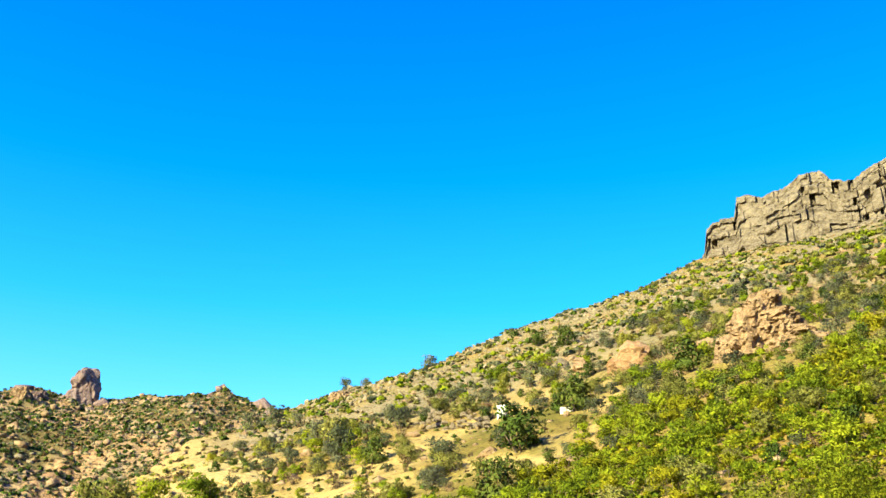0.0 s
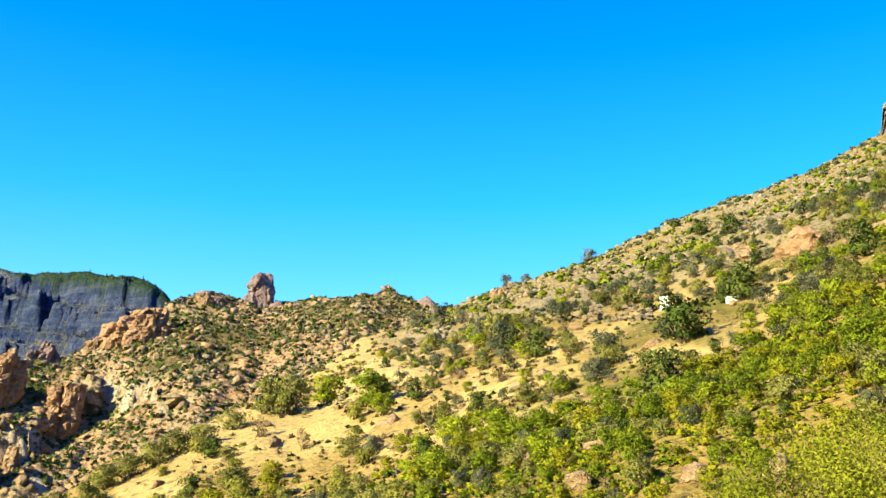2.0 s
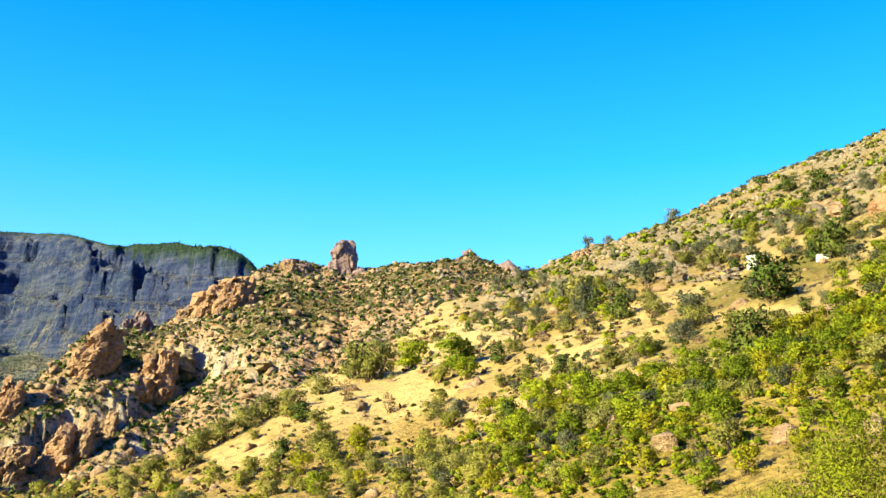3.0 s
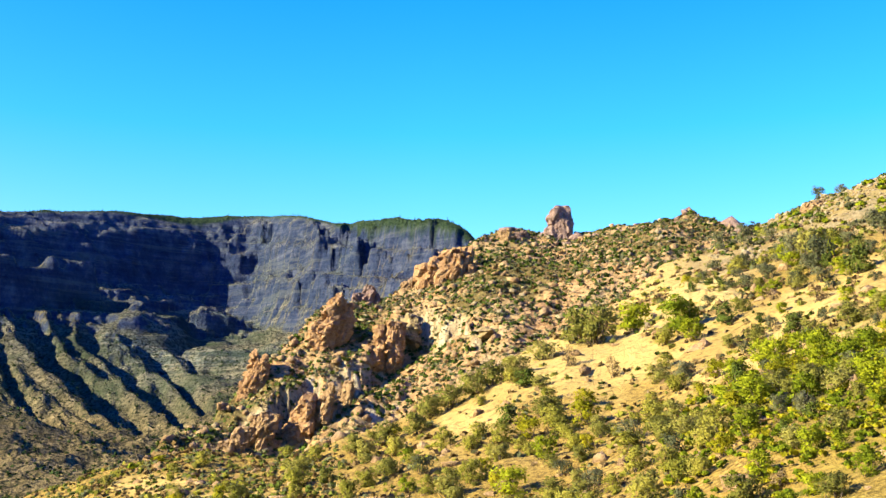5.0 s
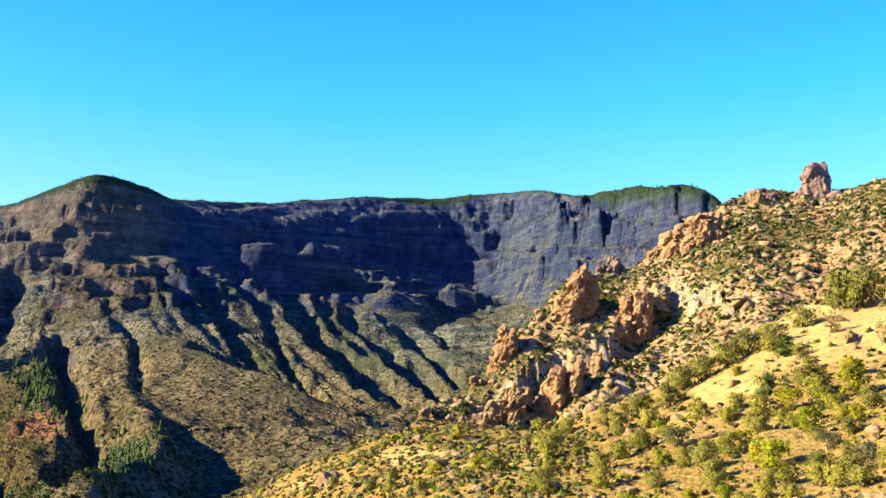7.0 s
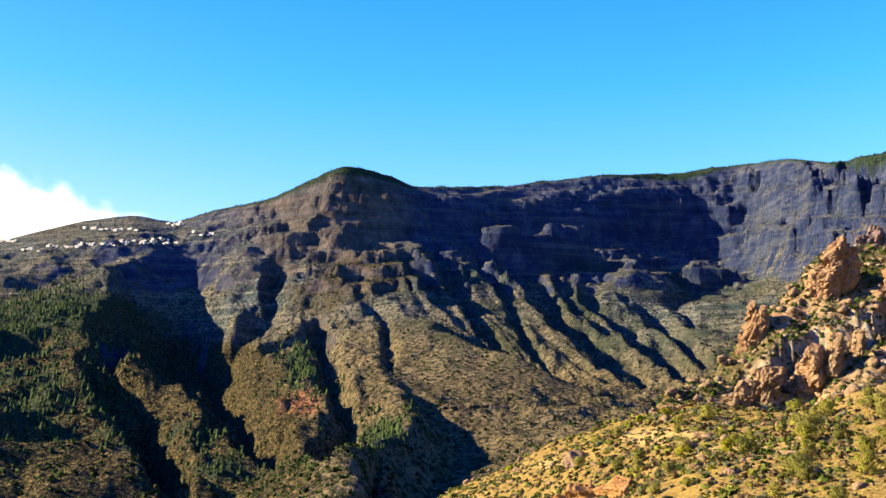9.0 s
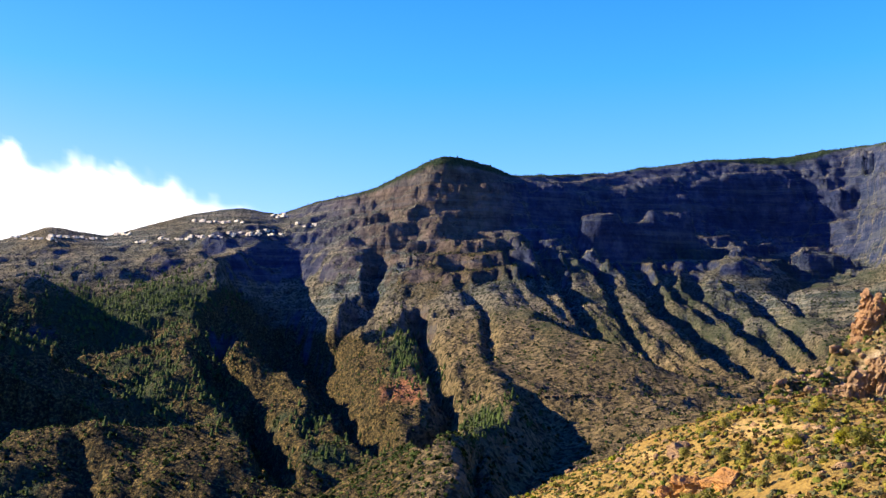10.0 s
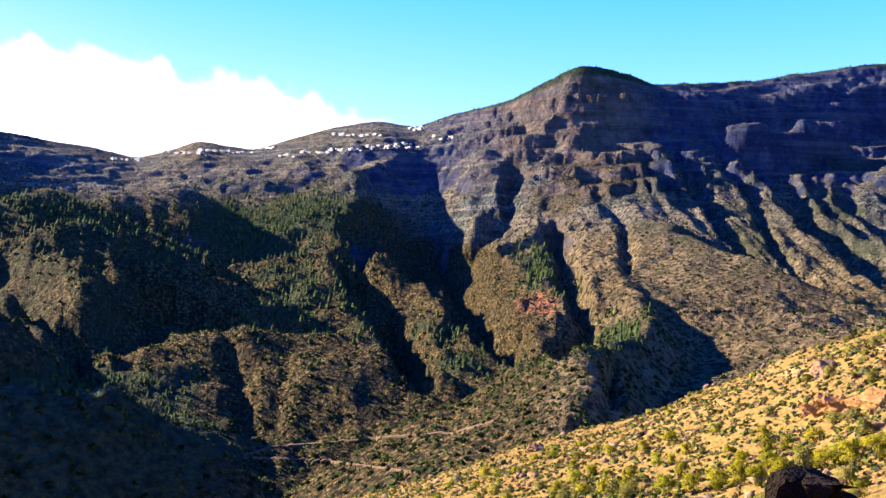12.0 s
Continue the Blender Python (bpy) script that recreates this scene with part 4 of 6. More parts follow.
# outcrops of the ridge: name, material, yaw, elevation of the foot, distance, outline (height, left, right), depth, label
OUT = [
    ("rock_outcrop", mat_orange, 27.4, 9.0, 306, [(-4, -8, 8), (0, -7.4, 7.4), (3, -6.4, 6.8), (6, -3.6, 6.0), (8.2, -0.5, 5.4), (9.0, 1.5, 4.4)], 5, "sunlit orange rock outcrop on the ridge crest"),
    ("rock_outcrop", mat_orange, 34.7, 5.2, 274, [(-4, -5.4, 5.4), (0, -4.6, 4.8), (4, -3.0, 4.4), (8, -1.4, 3.9), (11, -0.4, 3.4), (13.0, 0.4, 2.4)], 4.5, "leaning orange-brown rock tower above the gorge"),
    ("rock_outcrop", mat_pink, 32.5, 7.6, 284, [(-2, -4, 4.6), (0, -3.6, 4.2), (2.4, -2.6, 3.2), (4.2, -1.8, 1.4), (5.4, -0.6, 0.6)], 3, "small brown rock tooth on the ridge"),
    ("rock_outcrop", mat_orange, 38.9, 2.3, 250, [(-3, -3.2, 3.6), (0, -2.4, 3.0), (4, -1.8, 2.8), (7, -0.8, 2.6), (9.2, 0.2, 2.0), (10, 0.8, 1.6)], 3, "slender bright orange rock column"),
    ("rock_outcrop", mat_tuff, 29.9, 8.2, 300, [(-2, -2.6, 2.8), (0, -2.2, 2.4), (1.6, -1.8, 2), (2.8, -1, 1)], 2, "small rounded ochre rock on the ridge line"),
    ("rock_outcrop", mat_orange, 31.6, 3.8, 262, [(-3, -6, 5.5), (0, -5, 5.2), (3.5, -4.2, 4.6), (6, -1.6, 4.6), (9.5, 0.8, 4.4), (11, 2.2, 4.0)], 4, "cleft reddish rock buttress with a shaded side"),
    ("rock_outcrop", mat_tuff, 24.0, 11.3, 332, [(-2, -2.6, 3.2), (0, -2.3, 3), (1.6, -1.9, 2.2), (3.0, -1.2, 1.0)], 2, "small knobbly rock on the ridge crest"),
    ("rock_outcrop", mat_pink, 23.1, 11.3, 332, [(-2, -2.2, 3.2), (0, -2, 3), (1.4, -1.6, 2.2), (2.2, -0.8, 1.4)], 2, "low pinkish rock beside the pinnacle"),
    ("rock_outcrop", mat_tuff, 6.0, 12.2, 222, [(-2, -2.8, 2.6), (0, -2.4, 2.4), (1.0, -1.8, 1.9), (1.5, -0.9, 0.9)], 2.2, "brown rock hump on the hill's brow"),
]
for k, (nm, mt, yaw, el, r, prof, depth, lab) in enumerate(OUT):
    spot = sighted(yaw, el, 190, 330, 600)
    put(nm, crag(nm, mt, prof, depth, 20 + k, 4 if prof[-1][0] < 6 else 7), spot, facing(spot), lab, "rock")

# fins of rock stepping down the face: yaw, elevation of the foot, distance, height, width, lean
FINS = [(36.5, -0.9, 236, 17.5, 8.6, 3.6, mat_orange), (34.8, 0.4, 240, 15.0, 4.4, 2.2, mat_tuff), (38.6, -0.8, 232, 15.0, 6.4, 2.6, mat_tuff), (33.6, 1.4, 246, 9.5, 4.0, 1.6, mat_tuff),
        (40.2, -1.2, 220, 7.5, 5.0, 2.2, mat_tuff), (41.8, -1.6, 212, 5.0, 4.0, 1.6, mat_tuff)]
for k, (yaw, el, r, hh, w, lean, mt) in enumerate(FINS):
    spot = sighted(yaw, el, 150, 300, 600)
    hh, w, lean = hh * 0.72, w * 0.8, lean * 0.8
    prof = [(-4, -w * 0.9 - lean * 0.5, w * 0.62), (0, -w * 0.72, w * 0.58), (hh * 0.35, -w * 0.5 + lean * 0.35, w * 0.55), (hh * 0.7, -w * 0.3 + lean * 0.7, w * 0.5 + lean * 0.25), (hh * 0.92, lean * 0.8, w * 0.42 + lean * 0.3), (hh, lean, w * 0.3 + lean * 0.3)]
    put("rock_fin", crag("rock_fin", mt, prof, 3.4, 60 + k, 5), spot, facing(spot, -18), "steep weathered rock fin on the gorge side", "rock", "rock fins of the ridge")

# pale bluffs between them
for k, (yaw, el, r, sx, sz) in enumerate([(29.9, 5.6, 272, 4, 5.5), (25.2, 5.6, 282, 5, 2.5)]):
    spot = sighted(yaw, el, 180, 320, 600)
    put("rock_bluff", boulder_mesh("rock_bluff", mat_bluff, (sx, 6, sz), 80 + k, 12, 0.2, 5), spot, facing(spot, 12), "pale crumbling rock bluff on the ridge flank", "rock", "pale bluffs")

# blocks on the near hillside: yaw, elevation of the middle, width, height in metres, material
BLOCKS = [(-11.0, 14.15, 9.0, 6.2, mat_orange), (-8.6, 14.0, 5.5, 3.6, mat_tuff), (-7.2, 14.1, 3.6, 2.6, mat_grey), (-20.8, 15.2, 6.0, 4.0, mat_tuff),
          (-22.0, 14.9, 8.5, 3.8, mat_tuff), (-16.0, 14.8, 6.0, 3.0, mat_tuff), (-14.4, 14.7, 3.0, 2.2, mat_tuff), (-25.0, 16.0, 5.0, 3.0, mat_pale), (-25.5, 10.4, 3.0, 1.6, mat_grey),
          (-9.3, 15.2, 3.4, 2.0, mat_pale), (48.8, -6.1, 6.2, 5.4, mat_amber), (47.6, -6.0, 7.0, 4.2, mat_amber), (46.3, -5.7, 7.6, 4.6, mat_amber), (50.0, -6.6, 4.0, 3.0, mat_amber), (65.1, -9.3, 4.0, 3.0, mat_orange), (49.2, -4.2, 5.2, 4.0, mat_tuff), (56.6, -8.6, 1.8, 1.2, mat_tuff),
          (63.0, -8.9, 1.6, 1.0, mat_tuff), (59.0, -8.4, 1.6, 1.2, mat_basalt), (9.5, 0.6, 5.0, 2.2, mat_tuff), (25.0, -3.6, 2.6, 1.2, mat_tuff), (3.0, 6.8, 2.6, 1.4, mat_tuff), (-1.5, 6.2, 2.2, 1.4, mat_tuff)]
for k, (yaw, el, w, hh, mt) in enumerate(BLOCKS):
    spot = sighted(yaw, el, 40, 230)
    w, hh = 1.28 * w * spot.length / 235, 1.28 * hh * spot.length / 235
    spot = sighted(yaw, el - math.degrees(0.25 * hh / spot.length), 40, 230)
    put("boulder", boulder_mesh("boulder", mt, (w * 0.55, w * 0.45, hh * 0.8), 100 + k, 11, 0.16), spot, facing(spot, 10 * (k % 5) - 20), "angular ochre boulder half buried in the slope", "boulder", "boulders of the hillside", sink=hh * 0.1)

# the jointed outcrop that stands out of the green slope
spot = sighted(-19.3, 14.5, 60, 235)
k = spot.length / 200
put("rock_outcrop", crag("rock_outcrop", mat_tuff, [(-3 * k, -8.5 * k, 8.0 * k), (0, -7.5 * k, 7.0 * k), (3.0 * k, -5.6 * k, 6.6 * k), (6.0 * k, -5.0 * k, 4.0 * k), (8.6 * k, -4.4 * k, 1.2 * k), (11.0 * k, -3.6 * k, -0.6 * k)], 5 * k, 171, 14, 0.1),
    spot, facing(spot), "jointed brown rock outcrop among green trees", "rock")

# dark rock by the roadside, close to the camera; the shade on it is put into its colour
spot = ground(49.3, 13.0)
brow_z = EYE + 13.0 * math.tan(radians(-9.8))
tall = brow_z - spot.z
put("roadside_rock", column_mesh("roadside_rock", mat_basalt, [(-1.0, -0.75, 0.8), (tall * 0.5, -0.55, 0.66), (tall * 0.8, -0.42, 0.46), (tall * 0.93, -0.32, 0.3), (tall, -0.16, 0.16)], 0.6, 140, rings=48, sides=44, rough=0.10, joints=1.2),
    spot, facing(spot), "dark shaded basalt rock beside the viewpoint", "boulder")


def soft_normals(me, normals):
    """Shade a spray of leaves as the rounded mass that it belongs to."""
    me.polygons.foreach_set("use_smooth", np.ones(len(me.polygons), bool))
    me.normals_split_custom_set_from_vertices(normals.tolist())


def outward(v, d):
    """Wind each leaf so that its face looks the same way as d."""
    t = v.reshape(-1, 3, 3).copy()
    n = np.cross(t[:, 1] - t[:, 0], t[:, 2] - t[:, 0])
    back = (n * d).sum(1) < 0
    t[back] = t[back][:, [0, 2, 1]]
    return t.reshape(-1, 3)


def joined(name, parts, mat, label, category, normals=None):
    """Many small pieces in one mesh: parts are (verts, faces) arrays."""
    vs, fs, o = [], [], 0
    for v, f in parts:
        vs.append(v)
        fs.append(f + o)
        o += len(v)
    v, f = np.concatenate(vs), np.concatenate(fs)
    me = bpy.data.meshes.new(name)
    me.vertices.add(len(v))
    me.vertices.foreach_set("co", v.astype(np.float32).ravel())
    k = f.shape[1]
    me.loops.add(f.size)
    me.loops.foreach_set("vertex_index", f.ravel().astype(np.int32))
    me.polygons.add(len(f))
    me.polygons.foreach_set("loop_start", np.arange(len(f), dtype=np.int32) * k)
    me.polygons.foreach_set("loop_total", np.full(len(f), k, dtype=np.int32))
    me.materials.append(mat)
    me.update(calc_edges=True)
    if normals is not None:
        soft_normals(me, normals)
    return tagged(new(name, me), label, category, kind="stuff")


def ico():
    bm = bmesh.new()
    bmesh.ops.create_icosphere(bm, subdivisions=1, radius=1.0)
    v, f = np.array([x.co[:] for x in bm.verts]), np.array([[x.index for x in q.verts] for q in bm.faces])
    bm.free()
    return v, f


def scatter(rs, count, yaw0, yaw1, r0, r1, power=1.0):
    """Random places by yaw and distance; more than 1 crowds them towards the near end."""
    yaw = rs.uniform(yaw0, yaw1, count)
    r = r0 + (r1 - r0) * rs.rand(count) ** power
    a = np.radians(yaw)
    X, Y = -r * np.sin(a), r * np.cos(a)
    z, w = land(X, Y)
    return yaw, r, X, Y, z, w, np.degrees(np.arctan2(z - EYE, r))


IV, IF = ico()
rs = np.random.RandomState(31)


def stones(name, mat, count, area, size, keep, label):
    yaw, r, X, Y, z, w, el = scatter(rs, count, *area)
    ok = keep(yaw, r, w, el) & (rs.rand(count) < 1.0)
    parts = []
    for x, y, zz in zip(X[ok], Y[ok], z[ok]):
        s = size[0] + (size[1] - size[0]) * rs.rand() ** 3
        v = IV * (1 + 0.42 * rs.normal(size=(len(IV), 1))) * s * np.array([rs.uniform(0.7, 1.3), rs.uniform(0.7, 1.3), rs.uniform(0.5, 0.95)])
        parts.append((v + (x, y, zz), IF))
    return joined(name, parts, mat, label, "stones")


stones("hillside_stones", mat_tuff, 2600, (-28, 75, 30, 245, 0.8), (0.10, 0.85), lambda yw, r, w, e: w == 0, "loose ochre stones strewn over the dry slope")
stones("brow_stones", mat_pale, 4200, (-20, 12, 150, 235, 0.6), (0.12, 0.75), lambda yw, r, w, e: (w == 0) & (e > 0.8 * table(HILL_EDGE, yw, 2)), "pale grey rubble on the hill's upper slope")
stones("ridge_stones", mat_tuff, 4600, (8, 48, 165, 340, 0.9), (0.2, 1.4), lambda yw, r, w, e: w == 1, "broken brown rocks among the scrub of the ridge")
stones("crest_rocks", mat_pink, 420, (9, 31, 290, 345, 1.0), (0.5, 2.6), lambda yw, r, w, e: (w == 1) & (np.abs(r - table(RIDGE, yw, 1)) < 9), "knobbly pinkish rocks along the ridge crest")
stones("ridge_rubble", mat_pale, 2600, (8, 48, 165, 340, 0.9), (0.2, 1.1), lambda yw, r, w, e: w == 1, "pale rubble among the scrub of the ridge")

# ---- plants ----
def leaf_material(name, low, mid, high, glow=0.4):
    m, nt, bs = material(name, 0.75)
    info = nt.nodes.new("ShaderNodeObjectInfo")
    geo = nt.nodes.new("ShaderNodeNewGeometry")
    a = math_node(nt, "ADD", math_node(nt, "MULTIPLY", info.outputs["Random"], 0.55), math_node(nt, "MULTIPLY", geo.outputs["Random Per Island"], 0.45))
    col = ramp(nt, a, [(0.1, low), (0.5, mid), (0.9, high)])
    nt.links.new(col, bs.inputs["Base Color"])
    tr = nt.nodes.new("ShaderNodeBsdfTranslucent")
    nt.links.new(col, tr.inputs["Color"])
    ms = nt.nodes.new("ShaderNodeMixShader")
    ms.inputs[0].default_value = glow
    nt.links.new(bs.outputs[0], ms.inputs[1])
    nt.links.new(tr.outputs[0], ms.inputs[2])
    nt.links.new(ms.outputs[0], nt.nodes["Material Output"].inputs["Surface"])
    return m


mat_leaf = leaf_material("fresh_green_leaves", (0.085, 0.115, 0.0092), (0.178, 0.208, 0.0128), (0.30, 0.31, 0.0202))
mat_yellow = leaf_material("yellowing_leaves", (0.125, 0.128, 0.009), (0.228, 0.215, 0.0129), (0.33, 0.285, 0.0195))
mat_bright = leaf_material("bright_yellow_green_leaves", (0.085, 0.105, 0.007), (0.17, 0.185, 0.011), (0.28, 0.27, 0.022), 0.4)
mat_dark = leaf_material("dark_green_leaves", (0.0353, 0.0541, 0.0104), (0.0606, 0.0829, 0.0148), (0.0978, 0.108, 0.0208), 0.15)
mat_olive = leaf_material("olive_scrub_leaves", (0.092, 0.094, 0.02), (0.172, 0.166, 0.036), (0.27, 0.242, 0.062))
mat_grey_leaf = leaf_material("grey_green_leaves", (0.0606, 0.0689, 0.0333), (0.105, 0.109, 0.052), (0.162, 0.158, 0.0816))
mat_dry = leaf_material("dry_brown_twigs", (0.0923, 0.0604, 0.0249), (0.17, 0.114, 0.0497), (0.241, 0.177, 0.0852), 0.1)
mat_pine = leaf_material("pine_needles", (0.013, 0.024, 0.0075), (0.030, 0.048, 0.0135), (0.056, 0.078, 0.02), 0.1)
mat_straw = leaf_material("straw_olive_leaves", (0.118, 0.12, 0.019), (0.21, 0.198, 0.032), (0.31, 0.272, 0.054))
mat_bark, nt, bs = material("grey_brown_bark")
nt.links.new(ramp(nt, tex_noise(nt, 0.12, 5, 0.7, (1, 1, 0.2)), [(0.3, (0.0355, 0.0249, 0.0156)), (0.7, (0.142, 0.106, 0.071))]), bs.inputs["Base Color"])


def tube(path, r0, r1, sides=5):
    """A tapering limb along a path."""
    vs, fs = [], []
    for i, p in enumerate(path):
        d = (path[min(i + 1, len(path) - 1)] - path[max(i - 1, 0)])
        q = Vector(d).to_track_quat("Z", "Y")
        rad = r0 + (r1 - r0) * i / (len(path) - 1)
        for j in range(sides):
            a = 2 * math.pi * j / sides
            vs.append(np.array(p) + np.array(q @ Vector((math.cos(a) * rad, math.sin(a) * rad, 0))))
    for i in range(len(path) - 1):
        for j in range(sides):
            k = (j + 1) % sides
            fs.append((i * sides + j, i * sides + k, (i + 1) * sides + k, (i + 1) * sides + j))
    return np.array(vs), np.array(fs)


def limb_path(rs, a, b, n=5, wobble=0.08):
    t = np.linspace(0, 1, n)[:, None]
    p = a + (b - a) * t
    p[1:-1] += rs.normal(size=(n - 2, 3)) * wobble * np.linalg.norm(b - a)
    return [x for x in p]


def leaves(rs, centres, radii, count, size):
    """Leaf sprays as small bent blades, thrown about a set of clumps."""
    which = rs.choice(len(centres), count, p=radii ** 2 / (radii ** 2).sum())
    d = rs.normal(size=(count, 3))
    d /= np.linalg.norm(d, axis=1, keepdims=True)
    d[:, 2] = np.where(d[:, 2] < -0.5, -d[:, 2], d[:, 2])
    p = centres[which] + d * (radii[which] * rs.uniform(0.35, 1.1, count))[:, None]
    u = rs.normal(size=(count, 3)) + 0.6 * d
    u /= np.linalg.norm(u, axis=1, keepdims=True)
    w = np.cross(u, rs.normal(size=(count, 3)))
    w /= np.linalg.norm(w, axis=1, keepdims=True)
    s = (size * rs.uniform(0.6, 1.4, count))[:, None]
    v = np.stack([p - u * s, p + u * s * 0.85 + w * s * 0.5, p + u * s * 0.5 - w * s * 0.55], 1).reshape(-1, 3)
    f = np.arange(count * 3).reshape(-1, 3)
    mass = p - np.array([0, 0, 0.25 * p[:, 2].max()])
    nrm = 0.55 * d + 1.1 * mass / np.linalg.norm(mass, axis=1, keepdims=True) + 0.35 * rs.normal(size=(count, 3))
    nrm /= np.linalg.norm(nrm, axis=1, keepdims=True)
    return outward(v, nrm), f, np.repeat(nrm, 3, axis=0)


def np_mesh(name, v, f, mat, normals=None):
    me = bpy.data.meshes.new(name)
    me.from_pydata(v.tolist(), [], f.tolist())
    me.materials.append(mat)
    me.update()
    if normals is not None:
        soft_normals(me, normals)
    return me


def bush(name, rs, height, width, mat, count, leaf, stems=4, trunk=0.12, clumps=22, bare_below=0.15):
    """Base object at the ground with the parts trunk and crown."""
    ob = new(name)
    cs, rd = [], []
    for _ in range(clumps):
        a, q = rs.uniform(0, 2 * math.pi), rs.rand() ** 0.6
        zz = height * rs.uniform(bare_below + 0.05, 0.8)
        spread = width * 0.5 * math.sqrt(max(0.08, 1 - (2 * (zz / height - 0.45)) ** 2 * 0.8))
        cs.append((math.cos(a) * q * spread * 0.8, math.sin(a) * q * spread * 0.8, zz))
        rd.append(width * rs.uniform(0.13, 0.22))
    cs, rd = np.array(cs), np.array(rd)
    tv, tf, o = [], [], 0
    for k in range(max(stems, 1)):
        base = np.array([rs.normal() * trunk * 1.2, rs.normal() * trunk * 1.2, -0.4])
        for c in cs[k::max(stems, 1)][:2]:
            v, f = tube(limb_path(rs, base, c * 0.9, 3), trunk * 0.5, trunk * 0.1, 3)
            tv.append(v), tf.append(f + o)
            o += len(v)
    t_ob = new("trunk", np_mesh("trunk", np.concatenate(tv), np.concatenate(tf), mat_bark))
    t_ob.parent = ob
    v, f, nrm = leaves(rs, cs, rd, count, leaf)
    c_ob = new("crown", np_mesh("crown", v, f, mat, nrm))
    c_ob.parent = ob
    return ob


rs = np.random.RandomState(5)
KINDS = {
    "green": [bush("almond_tree", rs, 3.0, 3.4, mat_leaf, 1250, 0.138, bare_below=0.0), bush("almond_tree", rs, 2.6, 3.2, mat_leaf, 1200, 0.138, bare_below=0.0), bush("almond_tree", rs, 3.2, 3.0, mat_leaf, 1250, 0.138, bare_below=0.05)],
    "yellow": [bush("yellowing_almond_tree", rs, 2.7, 3.0, mat_yellow, 1200, 0.136, bare_below=0.0), bush("yellowing_almond_tree", rs, 3.1, 2.8, mat_yellow, 1200, 0.136, bare_below=0.05)],
    "dark": [bush("dark_green_tree", rs, 3.0, 3.2, mat_dark, 1200, 0.145, clumps=26, bare_below=0.0)],
    "olive": [bush("scrub_bush", rs, 1.9, 2.8, mat_olive, 1100, 0.112, bare_below=0.0), bush("scrub_bush", rs, 1.6, 2.6, mat_olive, 1080, 0.108, bare_below=0.0)],
    "straw": [bush("broom_bush", rs, 1.9, 2.6, mat_straw, 1000, 0.112, bare_below=0.0), bush("broom_bush", rs, 1.6, 2.5, mat_straw, 980, 0.108, bare_below=0.0)],
    "grey": [bush("grey_green_bush", rs, 2.0, 2.6, mat_grey_leaf, 810, 0.111, bare_below=0.0)],
    "dry": [bush("dry_bush", rs, 1.4, 2.0, mat_dry, 420, 0.09, stems=6, bare_below=0.0)],
}
TEXT = {
    "green": ("leafy green almond tree on the dry slope", "tree"), "yellow": ("yellowing almond tree on the dry slope", "tree"), "dark": ("dense dark green tree on the hillside", "tree"),
    "olive": ("low olive green scrub bush on dry earth", "bush"), "straw": ("yellow-olive broom bush on dry golden earth", "bush"), "grey": ("grey-green bush on the hillside", "bush"), "dry": ("brown withered bush on bare earth", "bush"),
}
used = {k: 0 for k in KINDS}
for k, obs in KINDS.items():
    for ob in obs:
        tagged(ob, *TEXT[k], group=TEXT[k][1] + "s of the hillside, " + k)


def plant(kind, spot, scale, wide=1.0):
    obs = KINDS[kind]
    i = used[kind]
    used[kind] += 1
    turn = rs.uniform(0, 360)
    m = pose(spot.x, spot.y, spot.z, rs.uniform(-6, 6), rs.uniform(-6, 6), turn)
    if i < len(obs):
        obs[i].matrix_basis = m
        ob = obs[i]
    else:
        ob = copy_thing(obs[i % len(obs)], m)
    ob.scale = (scale * wide, scale * wide, scale)
    return ob


